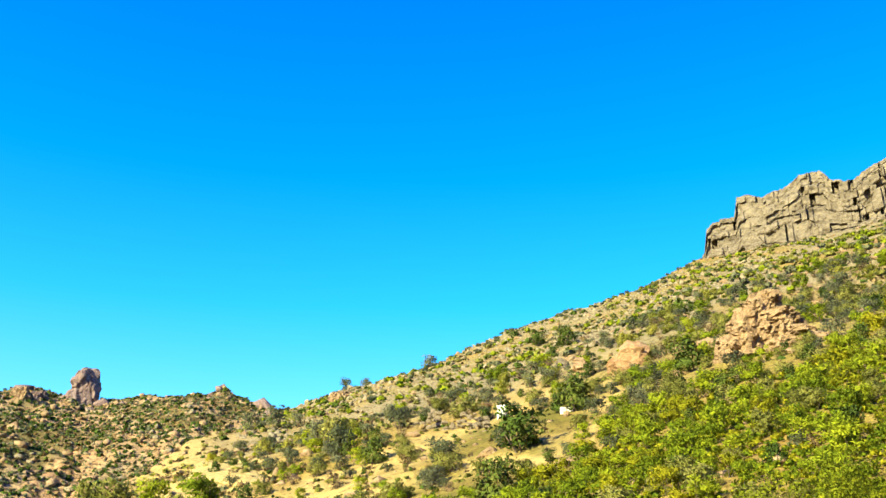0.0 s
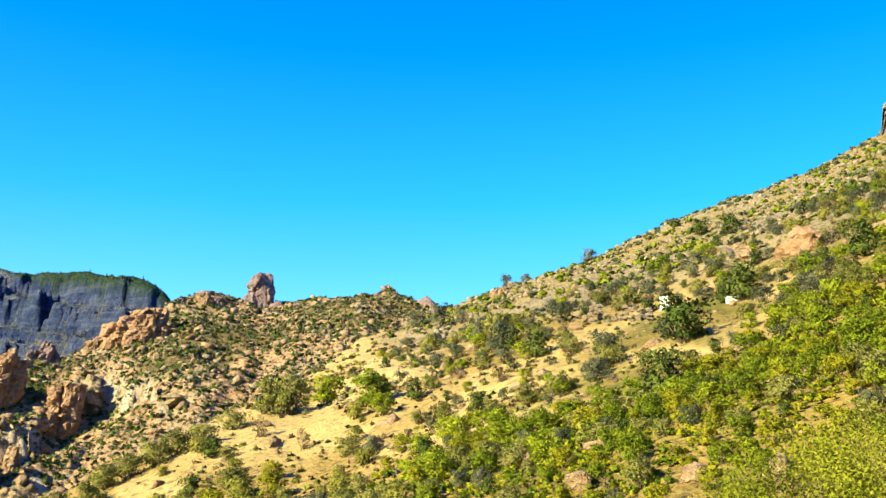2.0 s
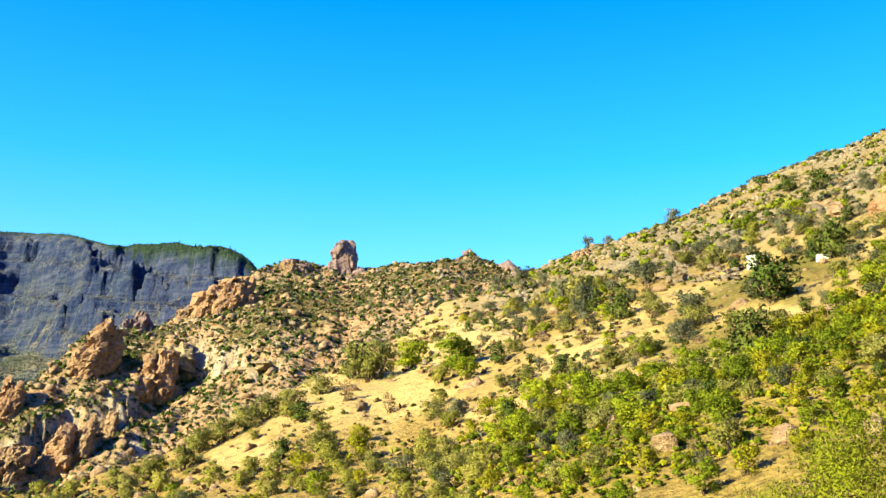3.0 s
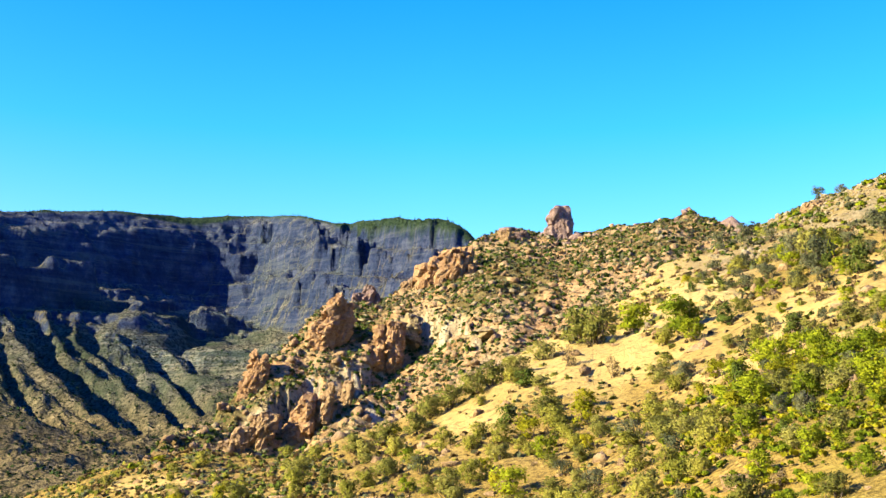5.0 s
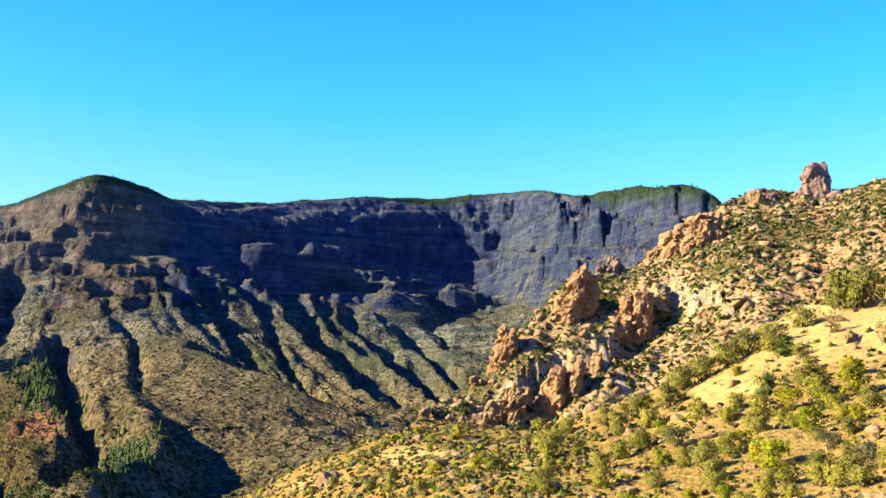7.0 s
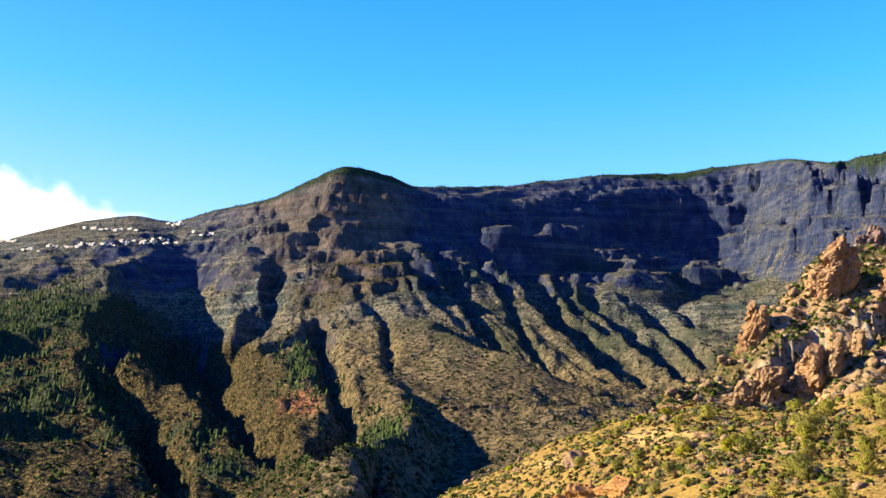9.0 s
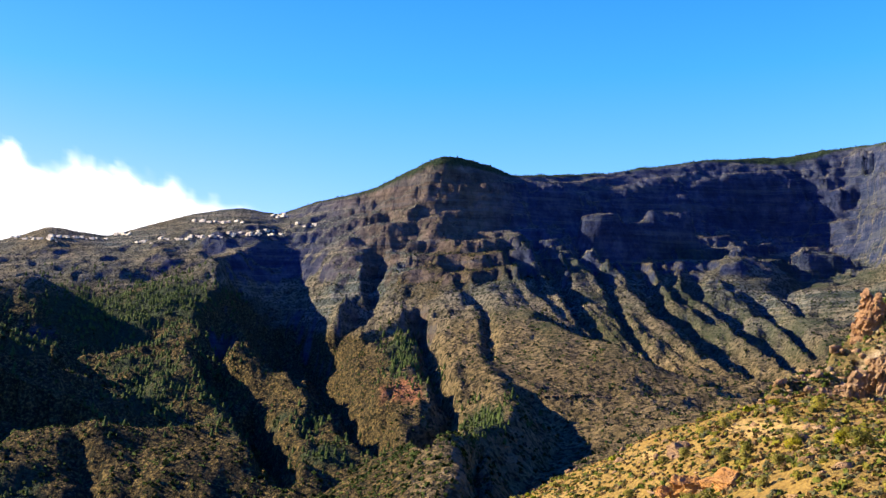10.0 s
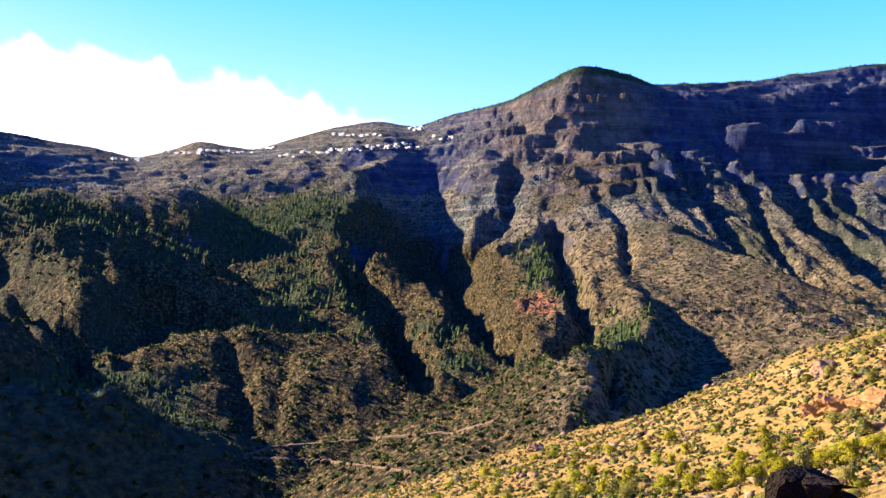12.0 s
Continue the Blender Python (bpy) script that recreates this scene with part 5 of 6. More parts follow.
# single plants: kind, yaw, elevation of the foot, height in metres, width against height
SINGLES = [("dark", -4.6, 9.05, 4.3, 1.35), ("grey", 6.0, 8.8, 3.4, 1.2), ("dark", -8.0, 11.3, 4.0, 1.1), ("grey", 0.9, 14.0, 3.8, 1.25), ("grey", 5.8, 12.8, 3.4, 1.1), ("grey", 4.7, 12.9, 2.4, 1.2),
           ("dark", -5.9, 15.2, 3.6, 1.4), ("dark", -7.5, 15.1, 4.0, 1.1), ("dark", -4.4, 15.6, 2.2, 1.5), ("grey", 11.3, 10.0, 4.0, 1.0), ("grey", 9.9, 10.2, 4.2, 0.9), ("dark", 4.0, 8.3, 3.0, 1.1), ("grey", 0.0, 8.4, 2.2, 1.9), ("olive", 6.6, 9.2, 3.4, 1.4),
           ("dark", -6.9, 11.2, 2.2, 1.0), ("olive", -1.6, 11.3, 2.2, 2.0), ("olive", 0.2, 11.2, 2.0, 1.6), ("grey", 2.6, 10.4, 2.6, 1.2), ("grey", 7.4, 9.4, 3.2, 1.1), ("grey", 8.6, 10.4, 2.6, 1.2), ("green", 16.4, 5.7, 3.4, 1.3), ("green", 13.7, 5.5, 4.0, 1.2),
           ("olive", 18.6, 4.9, 4.6, 1.2), ("olive", 19.8, 4.9, 3.6, 1.3), ("olive", 21.9, 4.0, 2.2, 1.9), ("olive", 23.6, 3.1, 2.0, 2.0), ("olive", 24.9, 2.5, 2.6, 1.5), ("olive", 26.0, 1.9, 2.2, 1.7), ("olive", 27.3, 1.2, 2.4, 1.7), ("olive", 28.6, 0.6, 2.2, 1.7), ("dark", 22.9, 2.4, 1.9, 1.5),
           ("dark", 24.0, 0.3, 1.7, 1.4), ("olive", 21.9, 0.7, 1.7, 1.5), ("olive", 29.4, -0.4, 2.0, 1.5), ("olive", 31.0, -0.8, 2.2, 1.4), ("olive", 33.0, -1.4, 1.8, 1.6), ("dry", 20.4, 3.6, 2.2, 1.0), ("dry", 17.7, 3.0, 2.0, 1.0), ("dark", -14.7, 13.3, 3.4, 1.1), ("dark", -3.2, 5.8, 3.6, 1.0),
           ("yellow", 66.8, -12.6, 2.4, 1.0), ("yellow", 64.1, -12.3, 2.6, 1.0), ("yellow", 62.4, -12.0, 2.6, 1.1), ("yellow", 61.2, -11.9, 2.8, 1.0), ("olive", 59.6, -11.9, 2.6, 1.1), ("yellow", 57.6, -11.7, 3.0, 1.0), ("yellow", 56.2, -11.5, 2.8, 1.1),
           ("yellow", 54.8, -11.2, 3.2, 1.0), ("yellow", 53.6, -11.0, 3.4, 1.0), ("yellow", 52.6, -10.9, 3.2, 0.9), ("yellow", 51.4, -10.8, 3.6, 0.9), ("olive", 50.2, -10.2, 3.2, 1.0), ("yellow", 49.0, -9.8, 3.0, 1.1), ("yellow", 47.6, -9.4, 3.2, 1.1), ("yellow", 46.4, -9.0, 3.2, 1.1), ("yellow", 45.2, -8.6, 3.0, 1.1),
           ("dark", 47.9, -9.0, 1.4, 1.4), ("dark", 55.6, -9.4, 1.6, 1.2), ("olive", 52.0, -7.0, 1.6, 1.8)]
BASE_H = {"green": 2.95, "yellow": 2.9, "dark": 3.0, "olive": 1.75, "straw": 1.75, "grey": 2.0, "dry": 1.4}
BASE_W = {"green": 3.2, "yellow": 2.9, "dark": 3.2, "olive": 2.7, "straw": 2.55, "grey": 2.6, "dry": 2.0}
for kind, yaw, el, hh, wide in SINGLES:
    hh = hh * (0.55 if yaw > 44 else 1.0)
    spot = sighted(yaw, el, 40, 240)
    spot.z -= 0.22 * hh if kind == "grey" and spot.length > 190 else 0.0
    plant(kind, spot, hh / BASE_H[kind], wide * BASE_H[kind] / BASE_W[kind])


def thickness(yaw, el, r, crest):
    """How much of the hillside is grown over, by place."""
    up = np.clip((el + 6) / (crest + 6), 0, 1)
    edge = green_edge(yaw)
    dense = step(edge + 1.2, edge - 0.8, el)
    right = step(32, 24, yaw) * (1.0 * dense + (0.2 + 0.14 * step(14, 8, yaw) + 0.12 * step(12, 18, yaw) + 0.22 * step(-9, -15, yaw)) * (1 - dense))
    sand = step(13, 17, yaw) * step(31, 27, yaw) * step(0.60, 0.74, up)
    left = step(24, 32, yaw) * (0.30 - 0.2 * step(31, 36, yaw)) * step(52, 44, yaw) + step(44, 52, yaw) * (0.03 + 0.11 * step(-8.4, -9.2, el))
    return np.clip(np.maximum(right, left) - 0.6 * sand, 0.04, 1) * (1 - 0.93 * step(0.35, 0.6, sandy(yaw, el)))


# trees and bushes at large: the nearest as things of their own
rsb = np.random.RandomState(77)
yaw, r, X, Y, z, w, el = scatter(rsb, 11000, -28, 72, 32, 235, 0.85)
crest = table(HILL_EDGE, yaw, 2)
den = thickness(yaw, el, r, crest)
okb = (w == 0) & (r > 35) & (rsb.rand(len(r)) < den) & (el < crest - 0.3) & ~((yaw > -3.4) & (yaw < 2.2) & (el > 8.6) & (el < 10.7)) & ~((yaw > -8) & (yaw < -3) & (el > 9.6) & (el < 11.4))
order = np.argsort(r[okb])
places = np.stack([X[okb], Y[okb], z[okb], yaw[okb], el[okb], r[okb], crest[okb]], 1)[order]
kept = []
for p in places:
    gap = 1.3 if p[3] < 10 else 2.0
    if all((p[0] - q[0]) ** 2 + (p[1] - q[1]) ** 2 > gap * gap for q in kept):
        kept.append(p)
single, rest = [], []
for p in kept:
    (single if len(single) < 1260 and p[5] < 165 else rest).append(p)


def kind_at(p, rnd):
    yaw, el, up = p[3], p[4], (p[4] + 6) / (p[6] + 6)
    if -26 < yaw < 13 and el > green_edge(yaw) + 0.3:
        return "olive" if rnd < 0.34 else "grey" if rnd < 0.68 else "dry" if rnd < 0.82 else "green" if rnd < 0.94 else "dark"
    if yaw > 44:
        return ("yellow" if rnd < 0.55 else "green") if -11.8 < el < -7.6 + 0.02 * (yaw - 50) and rnd < 0.8 else "olive"
    if yaw > 12:
        return "straw" if rnd < 0.42 else "olive" if rnd < 0.72 else "yellow" if rnd < 0.82 else "green" if rnd < 0.87 else "grey" if rnd < 0.93 else "dry" if rnd < 0.98 else "dark"
    if yaw < 4:
        return "green" if rnd < 0.50 else "yellow" if rnd < 0.70 else "olive" if rnd < 0.86 else "dark" if rnd < 0.93 else "grey" if rnd < 0.97 else "dry"
    return "green" if rnd < 0.36 else "olive" if rnd < 0.62 else "yellow" if rnd < 0.74 else "grey" if rnd < 0.86 else "dark" if rnd < 0.90 else "dry"


for p in single:
    kind = kind_at(p, rsb.rand())
    if used[kind] >= 295:
        kind = "straw" if kind == "olive" and rsb.rand() < 0.4 else kind
        if used[kind] >= 295:
            rest.append(p)
            continue
    hh = {"green": 2.1, "yellow": 2.0, "dark": 1.8, "olive": 1.55, "straw": 1.55, "grey": 1.5, "dry": 1.0}[kind] * rsb.uniform(0.6, 1.3) * min(1.0, 0.3 + p[5] / 140) * (0.7 if p[3] > 38 else 1.0)
    plant(kind, Vector(p[:3]), hh / BASE_H[kind], rsb.uniform(0.9, 1.25))


def shrubs(name, spots, sizes, mat, label, blades=14, rs_=np.random.RandomState(3)):
    """Far scrub: each shrub a tuft of bent blades, all in one mesh."""
    n = len(spots)
    if n == 0:
        return None
    d = rs_.normal(size=(n, blades, 3))
    d /= np.linalg.norm(d, axis=2, keepdims=True)
    d[:, :, 2] = np.abs(d[:, :, 2])
    s = sizes[:, None, None]
    c = spots[:, None, :] + d * s * np.array([0.75, 0.75, 0.6]) * rs_.uniform(0.35, 1.0, (n, blades, 1))
    u = rs_.normal(size=(n, blades, 3))
    u /= np.linalg.norm(u, axis=2, keepdims=True)
    q = np.cross(u, rs_.normal(size=(n, blades, 3)))
    q /= np.linalg.norm(q, axis=2, keepdims=True)
    k = s * (2.2 / math.sqrt(blades))
    v = np.stack([c - u * k, c + u * k * 0.6 + q * k * 0.8, c + u * k * 0.5 - q * k * 0.8], 2).reshape(-1, 3)
    nrm = (d + 0.35 * rs_.normal(size=d.shape)).reshape(-1, 3)
    nrm /= np.linalg.norm(nrm, axis=1, keepdims=True)
    return joined(name, [(outward(v, nrm), np.arange(len(v)).reshape(-1, 3))], mat, label, "scrub", np.repeat(nrm, 3, axis=0))


rest = np.array(rest)
pick = rsb.rand(len(rest))
for nm, mt, lo, hi in (("hillside_scrub", mat_leaf, 0.0, 0.34), ("hillside_scrub", mat_olive, 0.34, 0.66), ("hillside_scrub", mat_grey_leaf, 0.66, 0.84), ("hillside_scrub", mat_dark, 0.84, 1.0)):
    sel = rest[(pick >= lo) & (pick < hi)]
    shrubs(nm, sel[:, :3] + (0, 0, 0.25), rsb.uniform(0.6, 1.4, len(sel)) * np.clip(sel[:, 5] / 150, 0.45, 1), mt, "green scrub filling the hillside", 56)

# a low leafy carpet between the trees of the greener side
yaw, r, X, Y, z, w, el = scatter(rsb, 15000, -28, 16, 37, 175, 0.9)
ok = (w == 0) & (el < green_edge(yaw) - 0.4) & (rsb.rand(len(r)) < step(18, 8, yaw))
P3 = np.stack([X, Y, z + 0.15], 1)[ok]
g = rsb.rand(len(P3))
small = np.clip(r[ok] / 105, 0.38, 1)
shrubs("leafy_carpet", P3[g < 0.6], rsb.uniform(0.35, 0.8, (g < 0.6).sum()) * small[g < 0.6], mat_leaf, "low leafy green growth between the trees", 34)
shrubs("leafy_carpet", P3[g >= 0.6], rsb.uniform(0.35, 0.8, (g >= 0.6).sum()) * small[g >= 0.6], mat_yellow, "low yellow-green growth between the trees", 34)

# the spur's outer slope is dotted with low dark scrub
yaw, r, X, Y, z, w, el = scatter(rsb, 15000, 34, 78, 55, 195, 0.75)
ok = w == 0
P3 = np.stack([X, Y, z], 1)[ok]
g = rsb.rand(len(P3))
for lo, hi, mt, big, lab in ((0, 0.2, mat_grey_leaf, 0.42, "low grey-green scrub dotting the ochre spur"), (0.2, 0.6, mat_dark, 0.5, "dark green scrub dotting the ochre spur"), (0.6, 1.01, mat_dry, 0.42, "withered brown scrub dotting the ochre spur")):
    on = (g >= lo) & (g < hi)
    shrubs("spur_scrub", P3[on], rsb.uniform(0.15, big, on.sum()), mt, lab, 14)

# dry golden grass and low broom over the sandy flank
yaw, r, X, Y, z, w, el = scatter(rsb, 5200, 4, 48, 36, 150, 0.8)
ok = (w == 0) & (fbm(X, Y, 9, 3, 4.0) > -0.1) & (sandy(yaw, el) < 0.4)
P3 = np.stack([X, Y, z], 1)[ok]
g = rsb.rand(len(P3))
small = np.clip(r[ok] / 120, 0.3, 1)
shrubs("dry_grass", P3[g < 0.5], rsb.uniform(0.25, 0.7, (g < 0.5).sum()) * small[g < 0.5], mat_dry, "tufts of dry golden grass on the sandy slope", 8)
shrubs("dry_grass", P3[(g >= 0.5) & (g < 0.8)], rsb.uniform(0.25, 0.8, ((g >= 0.5) & (g < 0.8)).sum()) * small[(g >= 0.5) & (g < 0.8)], mat_straw, "low yellow-olive broom on the sandy slope", 10)
shrubs("dry_grass", P3[g >= 0.8], rsb.uniform(0.25, 0.7, (g >= 0.8).sum()) * small[g >= 0.8], mat_grey_leaf, "low grey-green herbs on the sandy slope", 10)

# small tussocks all over the hill, scrub on the ridge, growth on the far slopes
yaw, r, X, Y, z, w, el = scatter(rsb, 11000, -28, 76, 34, 245, 0.75)
ok = (w == 0) & (rsb.rand(len(r)) < np.clip(r / 120, 0.1, 0.8) * (1 - 0.85 * step(0.3, 0.5, sandy(yaw, el))) * (1 - 0.75 * step(36, 42, yaw)))
P3 = np.stack([X, Y, z], 1)[ok]
g = rsb.rand(len(P3))
small = np.clip(np.hypot(P3[:, 0], P3[:, 1]) / 120, 0.35, 1)
shrubs("tussocks", P3[g < 0.45], rsb.uniform(0.2, 0.6, (g < 0.45).sum()) * small[g < 0.45], mat_dry, "tufts of dry brown grass and twigs", 10)
shrubs("tussocks", P3[(g >= 0.45) & (g < 0.8)], rsb.uniform(0.2, 0.75, ((g >= 0.45) & (g < 0.8)).sum()) * small[(g >= 0.45) & (g < 0.8)], mat_olive, "low olive tussocks on dry earth", 12)
shrubs("tussocks", P3[g >= 0.8], rsb.uniform(0.2, 0.6, (g >= 0.8).sum()) * small[g >= 0.8], mat_dark, "small dark shrubs on dry earth", 12)
yaw, r, X, Y, z, w, el = scatter(rsb, 24000, 7, 50, 180, 340, 0.8)
ok = w == 1
P3 = np.stack([X, Y, z], 1)[ok]
g = rsb.rand(len(P3))
shrubs("ridge_scrub", P3[g < 0.42], rsb.uniform(0.25, 0.8, (g < 0.42).sum()), mat_grey_leaf, "grey-green scrub dotting the rocky ridge", 10)
shrubs("ridge_scrub", P3[(g >= 0.42) & (g < 0.86)], rsb.uniform(0.3, 0.95, ((g >= 0.42) & (g < 0.86)).sum()), mat_dark, "dark green scrub dotting the rocky ridge", 10)
shrubs("ridge_scrub", P3[g >= 0.86], rsb.uniform(0.3, 0.9, (g >= 0.86).sum()), mat_dry, "withered scrub dotting the rocky ridge", 9)
yaw, r, X, Y, z, w, el = scatter(rsb, 19000, 38, 99, 380, 2100, 0.9)
ok = w == 2
P3 = np.stack([X, Y, z], 1)[ok]
shrubs("far_scrub", P3, rsb.uniform(0.8, 2.6, ok.sum()), mat_pine, "dark scrub dotting the canyon slopes", 6)
yaw, r, X, Y, z, w, el = scatter(rsb, 16000, 58, 92, 480, 1150, 0.8)
ok = (w == 2) & (fbm(X, Y, 40, 3, 5.0) > -0.25)
P3 = np.stack([X, Y, z], 1)[ok]
shrubs("far_scrub", P3, rsb.uniform(0.5, 1.5, ok.sum()), mat_pine, "dark brush on the brown hills of the canyon", 6)

# pine woods
yaw, r, X, Y, z, w, el = scatter(rsb, 60000, 45, 99, 480, 2300, 0.8)
den = wooded(yaw, el)
ok = (w == 2) & (rsb.rand(len(r)) < den * np.clip(r / 1500, 0.3, 1) * 0.75)
trees = np.stack([X, Y, z], 1)[ok]
# and along the rim of the wall
ry = rsb.uniform(26.0, 73, 4000)
rr = table(WALL_RIM, ry, 1) + rsb.uniform(-160, 60, len(ry))
rim = np.stack([-rr * np.sin(np.radians(ry)), rr * np.cos(np.radians(ry))], 1)
rim = np.concatenate([rim, land(rim[:, 0], rim[:, 1])[0][:, None]], 1)
rim = rim[on_cap(ry, rr, np.degrees(np.arctan2(rim[:, 2] - EYE, rr))) > 0.4]


def pines(name, spots, heights, label):
    parts = []
    n = 5
    for p, hh in zip(spots, heights):
        vs, fs = [], []
        for lo, hi, wd in ((0.05, 0.60, 0.33), (0.30, 0.84, 0.27), (0.58, 1.0, 0.17)):
            a0 = rsb.uniform(0, 6)
            ring = [(math.cos(a0 + 2 * math.pi * j / n) * wd * hh * rsb.uniform(0.6, 1.3), math.sin(a0 + 2 * math.pi * j / n) * wd * hh * rsb.uniform(0.6, 1.3), lo * hh * rsb.uniform(0.8, 1.2)) for j in range(n)]
            o = len(vs)
            vs += ring + [(rsb.normal() * 0.02 * hh, rsb.normal() * 0.02 * hh, hi * hh)]
            fs += [(o + j, o + (j + 1) % n, o + n) for j in range(n)]
        parts.append((np.array(vs) + p, np.array(fs)))
    return joined(name, parts, mat_pine, label, "pine wood")


pines("pine_wood", trees, rsb.uniform(4.5, 10.5, len(trees)) * np.clip(np.hypot(trees[:, 0], trees[:, 1]) / 1300, 0.45, 1), "dark pine wood on the canyon slopes")
pines("rim_pines", rim, rsb.uniform(2.2, 5.0, len(rim)), "pines along the rim of the rock wall")

# the tree close by, its twigs bare of a wall of leaves
near_tree = bush("near_almond_tree", np.random.RandomState(12), 3.6, 5.0, mat_bright, 22000, 0.04, stems=6, trunk=0.16, clumps=34, bare_below=0.05)
tagged(near_tree, "leafy yellow-green almond tree close to the viewpoint", "tree", group="almond trees close by")
for k, (yaw, r, size) in enumerate(((-9.5, 24.0, 1.0), (-15.0, 26.0, 1.05), (-4.2, 27.0, 0.62), (-21.0, 29.0, 1.1))):
    spot = ground(yaw, r)
    m = pose(spot.x, spot.y, spot.z - 0.2, 0, 0, 70 * k)
    ob = copy_thing(near_tree, m) if k else near_tree
    ob.matrix_basis = m
    ob.scale = (size, size, size)

# small bushes along the hill's skyline
sy = rsb.uniform(-27, 11, 260)
sr = table(HILL_EDGE, sy, 1) - rsb.uniform(-1, 9, len(sy))
sx, sn = -sr * np.sin(np.radians(sy)), sr * np.cos(np.radians(sy))
P3 = np.stack([sx, sn, land(sx, sn)[0]], 1)
g = rsb.rand(len(P3))
shrubs("skyline_scrub", P3[g < 0.6], rsb.uniform(0.35, 1.2, (g < 0.6).sum()), mat_grey_leaf, "grey-green shrubs dotting the hill's skyline", 40)
shrubs("skyline_scrub", P3[g >= 0.6], rsb.uniform(0.3, 1.0, (g >= 0.6).sum()), mat_dark, "dark shrubs dotting the hill's skyline", 40)

# ---- what people built ----
mat_white, nt, bs = material("whitewash", 0.85)
nt.links.new(ramp(nt, tex_noise(nt, 1.2, 5, 0.7), [(0.3, (0.40, 0.36, 0.29)), (0.6, (0.52, 0.475, 0.395))]), bs.inputs["Base Color"])
mat_roof, nt, bs = material("roof_tiles", 0.85)
nt.links.new(ramp(nt, tex_noise(nt, 0.8, 4, 0.7), [(0.3, (0.119, 0.0497, 0.0273)), (0.7, (0.209, 0.109, 0.0646))]), bs.inputs["Base Color"])
mat_wood, nt, bs = material("weathered_wood", 0.8)
nt.links.new(ramp(nt, tex_noise(nt, 0.2, 4, 0.7, (1, 1, 0.1)), [(0.3, (0.0348, 0.0224, 0.0124)), (0.7, (0.0795, 0.0547, 0.0348))]), bs.inputs["Base Color"])
mat_stonewall = rock_material("dry_stone", (0.12, 0.085, 0.052), (0.26, 0.195, 0.12), (0.38, 0.305, 0.2), 0.2)
mat_track, nt, bs = material("beaten_track", 0.95)
nt.links.new(ramp(nt, tex_noise(nt, 3, 5, 0.7), [(0.3, (0.0795, 0.0547, 0.0298)), (0.7, (0.149, 0.109, 0.0646))]), bs.inputs["Base Color"])


def part(name, bm, mat, parent, label=""):
    me = bpy.data.meshes.new(name)
    bm.to_mesh(me)
    bm.free()
    me.materials.append(mat)
    ob = new(name, me)
    ob.parent = parent
    return tagged(ob, label)


def box(bm, x0, x1, y0, y1, z0, z1, bevel=0.0):
    made = bmesh.ops.create_cube(bm, size=1.0, matrix=Matrix.LocRotScale(((x0 + x1) / 2, (y0 + y1) / 2, (z0 + z1) / 2), None, (x1 - x0, y1 - y0, z1 - z0)))
    if bevel:
        es = list({e for v in made["verts"] for e in v.link_edges})
        bmesh.ops.bevel(bm, geom=es, offset=bevel, segments=1, affect="EDGES")


def house(name, w, d, hh, gable, label, category="house"):
    ob = new(name)
    bm = bmesh.new()
    box(bm, -w / 2, w / 2, -d / 2, d / 2, -3, hh, 0.03)
    part("wall", bm, mat_white, ob)
    bm = bmesh.new()
    if gable:
        e = 0.35
        pts = [(-w / 2 - e, -d / 2 - e, hh), (w / 2 + e, -d / 2 - e, hh), (w / 2 + e, d / 2 + e, hh), (-w / 2 - e, d / 2 + e, hh), (-w / 2 - e, 0, hh + d * 0.26), (w / 2 + e, 0, hh + d * 0.26)]
        vs = [bm.verts.new(p) for p in pts]
        for f in ((0, 1, 5, 4), (2, 3, 4, 5), (1, 2, 5), (3, 0, 4), (3, 2, 1, 0)):
            bm.faces.new([vs[i] for i in f])
        part("roof", bm, mat_roof, ob, "tiled pitched roof")
    else:
        ov, th = min(0.15, 0.03 * w), min(0.5, 0.1 * hh)
        box(bm, -w / 2 - ov, w / 2 + ov, -d / 2 - ov, d / 2 + ov, hh + 0.002, hh + th, th * 0.1)
        part("roof", bm, mat_white, ob, "flat whitewashed roof")
    for k, x in enumerate(np.linspace(-w * 0.3, w * 0.3, 3)):
        bm = bmesh.new()
        z0, z1 = (0.0, 2.1) if k == 1 else (min(1.0, hh * 0.45), 2.1)
        half = min(0.5, 0.09 * w)
        box(bm, x - half, x + half, -d / 2 - 0.06, -d / 2 - 0.005, z0, min(z1, hh * 0.85), 0.01)
        part("door" if k == 1 else "window", bm, mat_wood, ob, "dark opening")
    return tagged(ob, label, category)


# small white hut behind the dark tree, and the white stub of a ruin beside it
hut = house("hut", 1.0, 1.0, 1.2, False, "small whitewashed hut behind a dark tree", "hut")
spot = sighted(-3.55, 11.05, 60, 220)
hut.matrix_basis = pose(spot.x, spot.y, spot.z, 0, 0, -3.75 + 165)
bm = bmesh.new()
box(bm, -0.9, 0.9, -0.3, 0.3, -1.0, 0.45, 0.06)
for v in bm.verts:
    v.co += Vector((0.14 * noise.noise(v.co * 1.3), 0.1 * noise.noise(v.co * 1.7 + Vector((3, 1, 2))), 0.08 * noise.noise(v.co * 0.9)))
me = bpy.data.meshes.new("ruined_wall")
bm.to_mesh(me)
bm.free()
me.materials.append(mat_white)
ruin = new("ruined_wall", me)
spot = sighted(-7.5, 11.3, 60, 220)
ruin.location, ruin.rotation_euler = spot, (0, 0, 0.2)
tagged(ruin, "white stub of a ruined wall among shrubs", "wall")


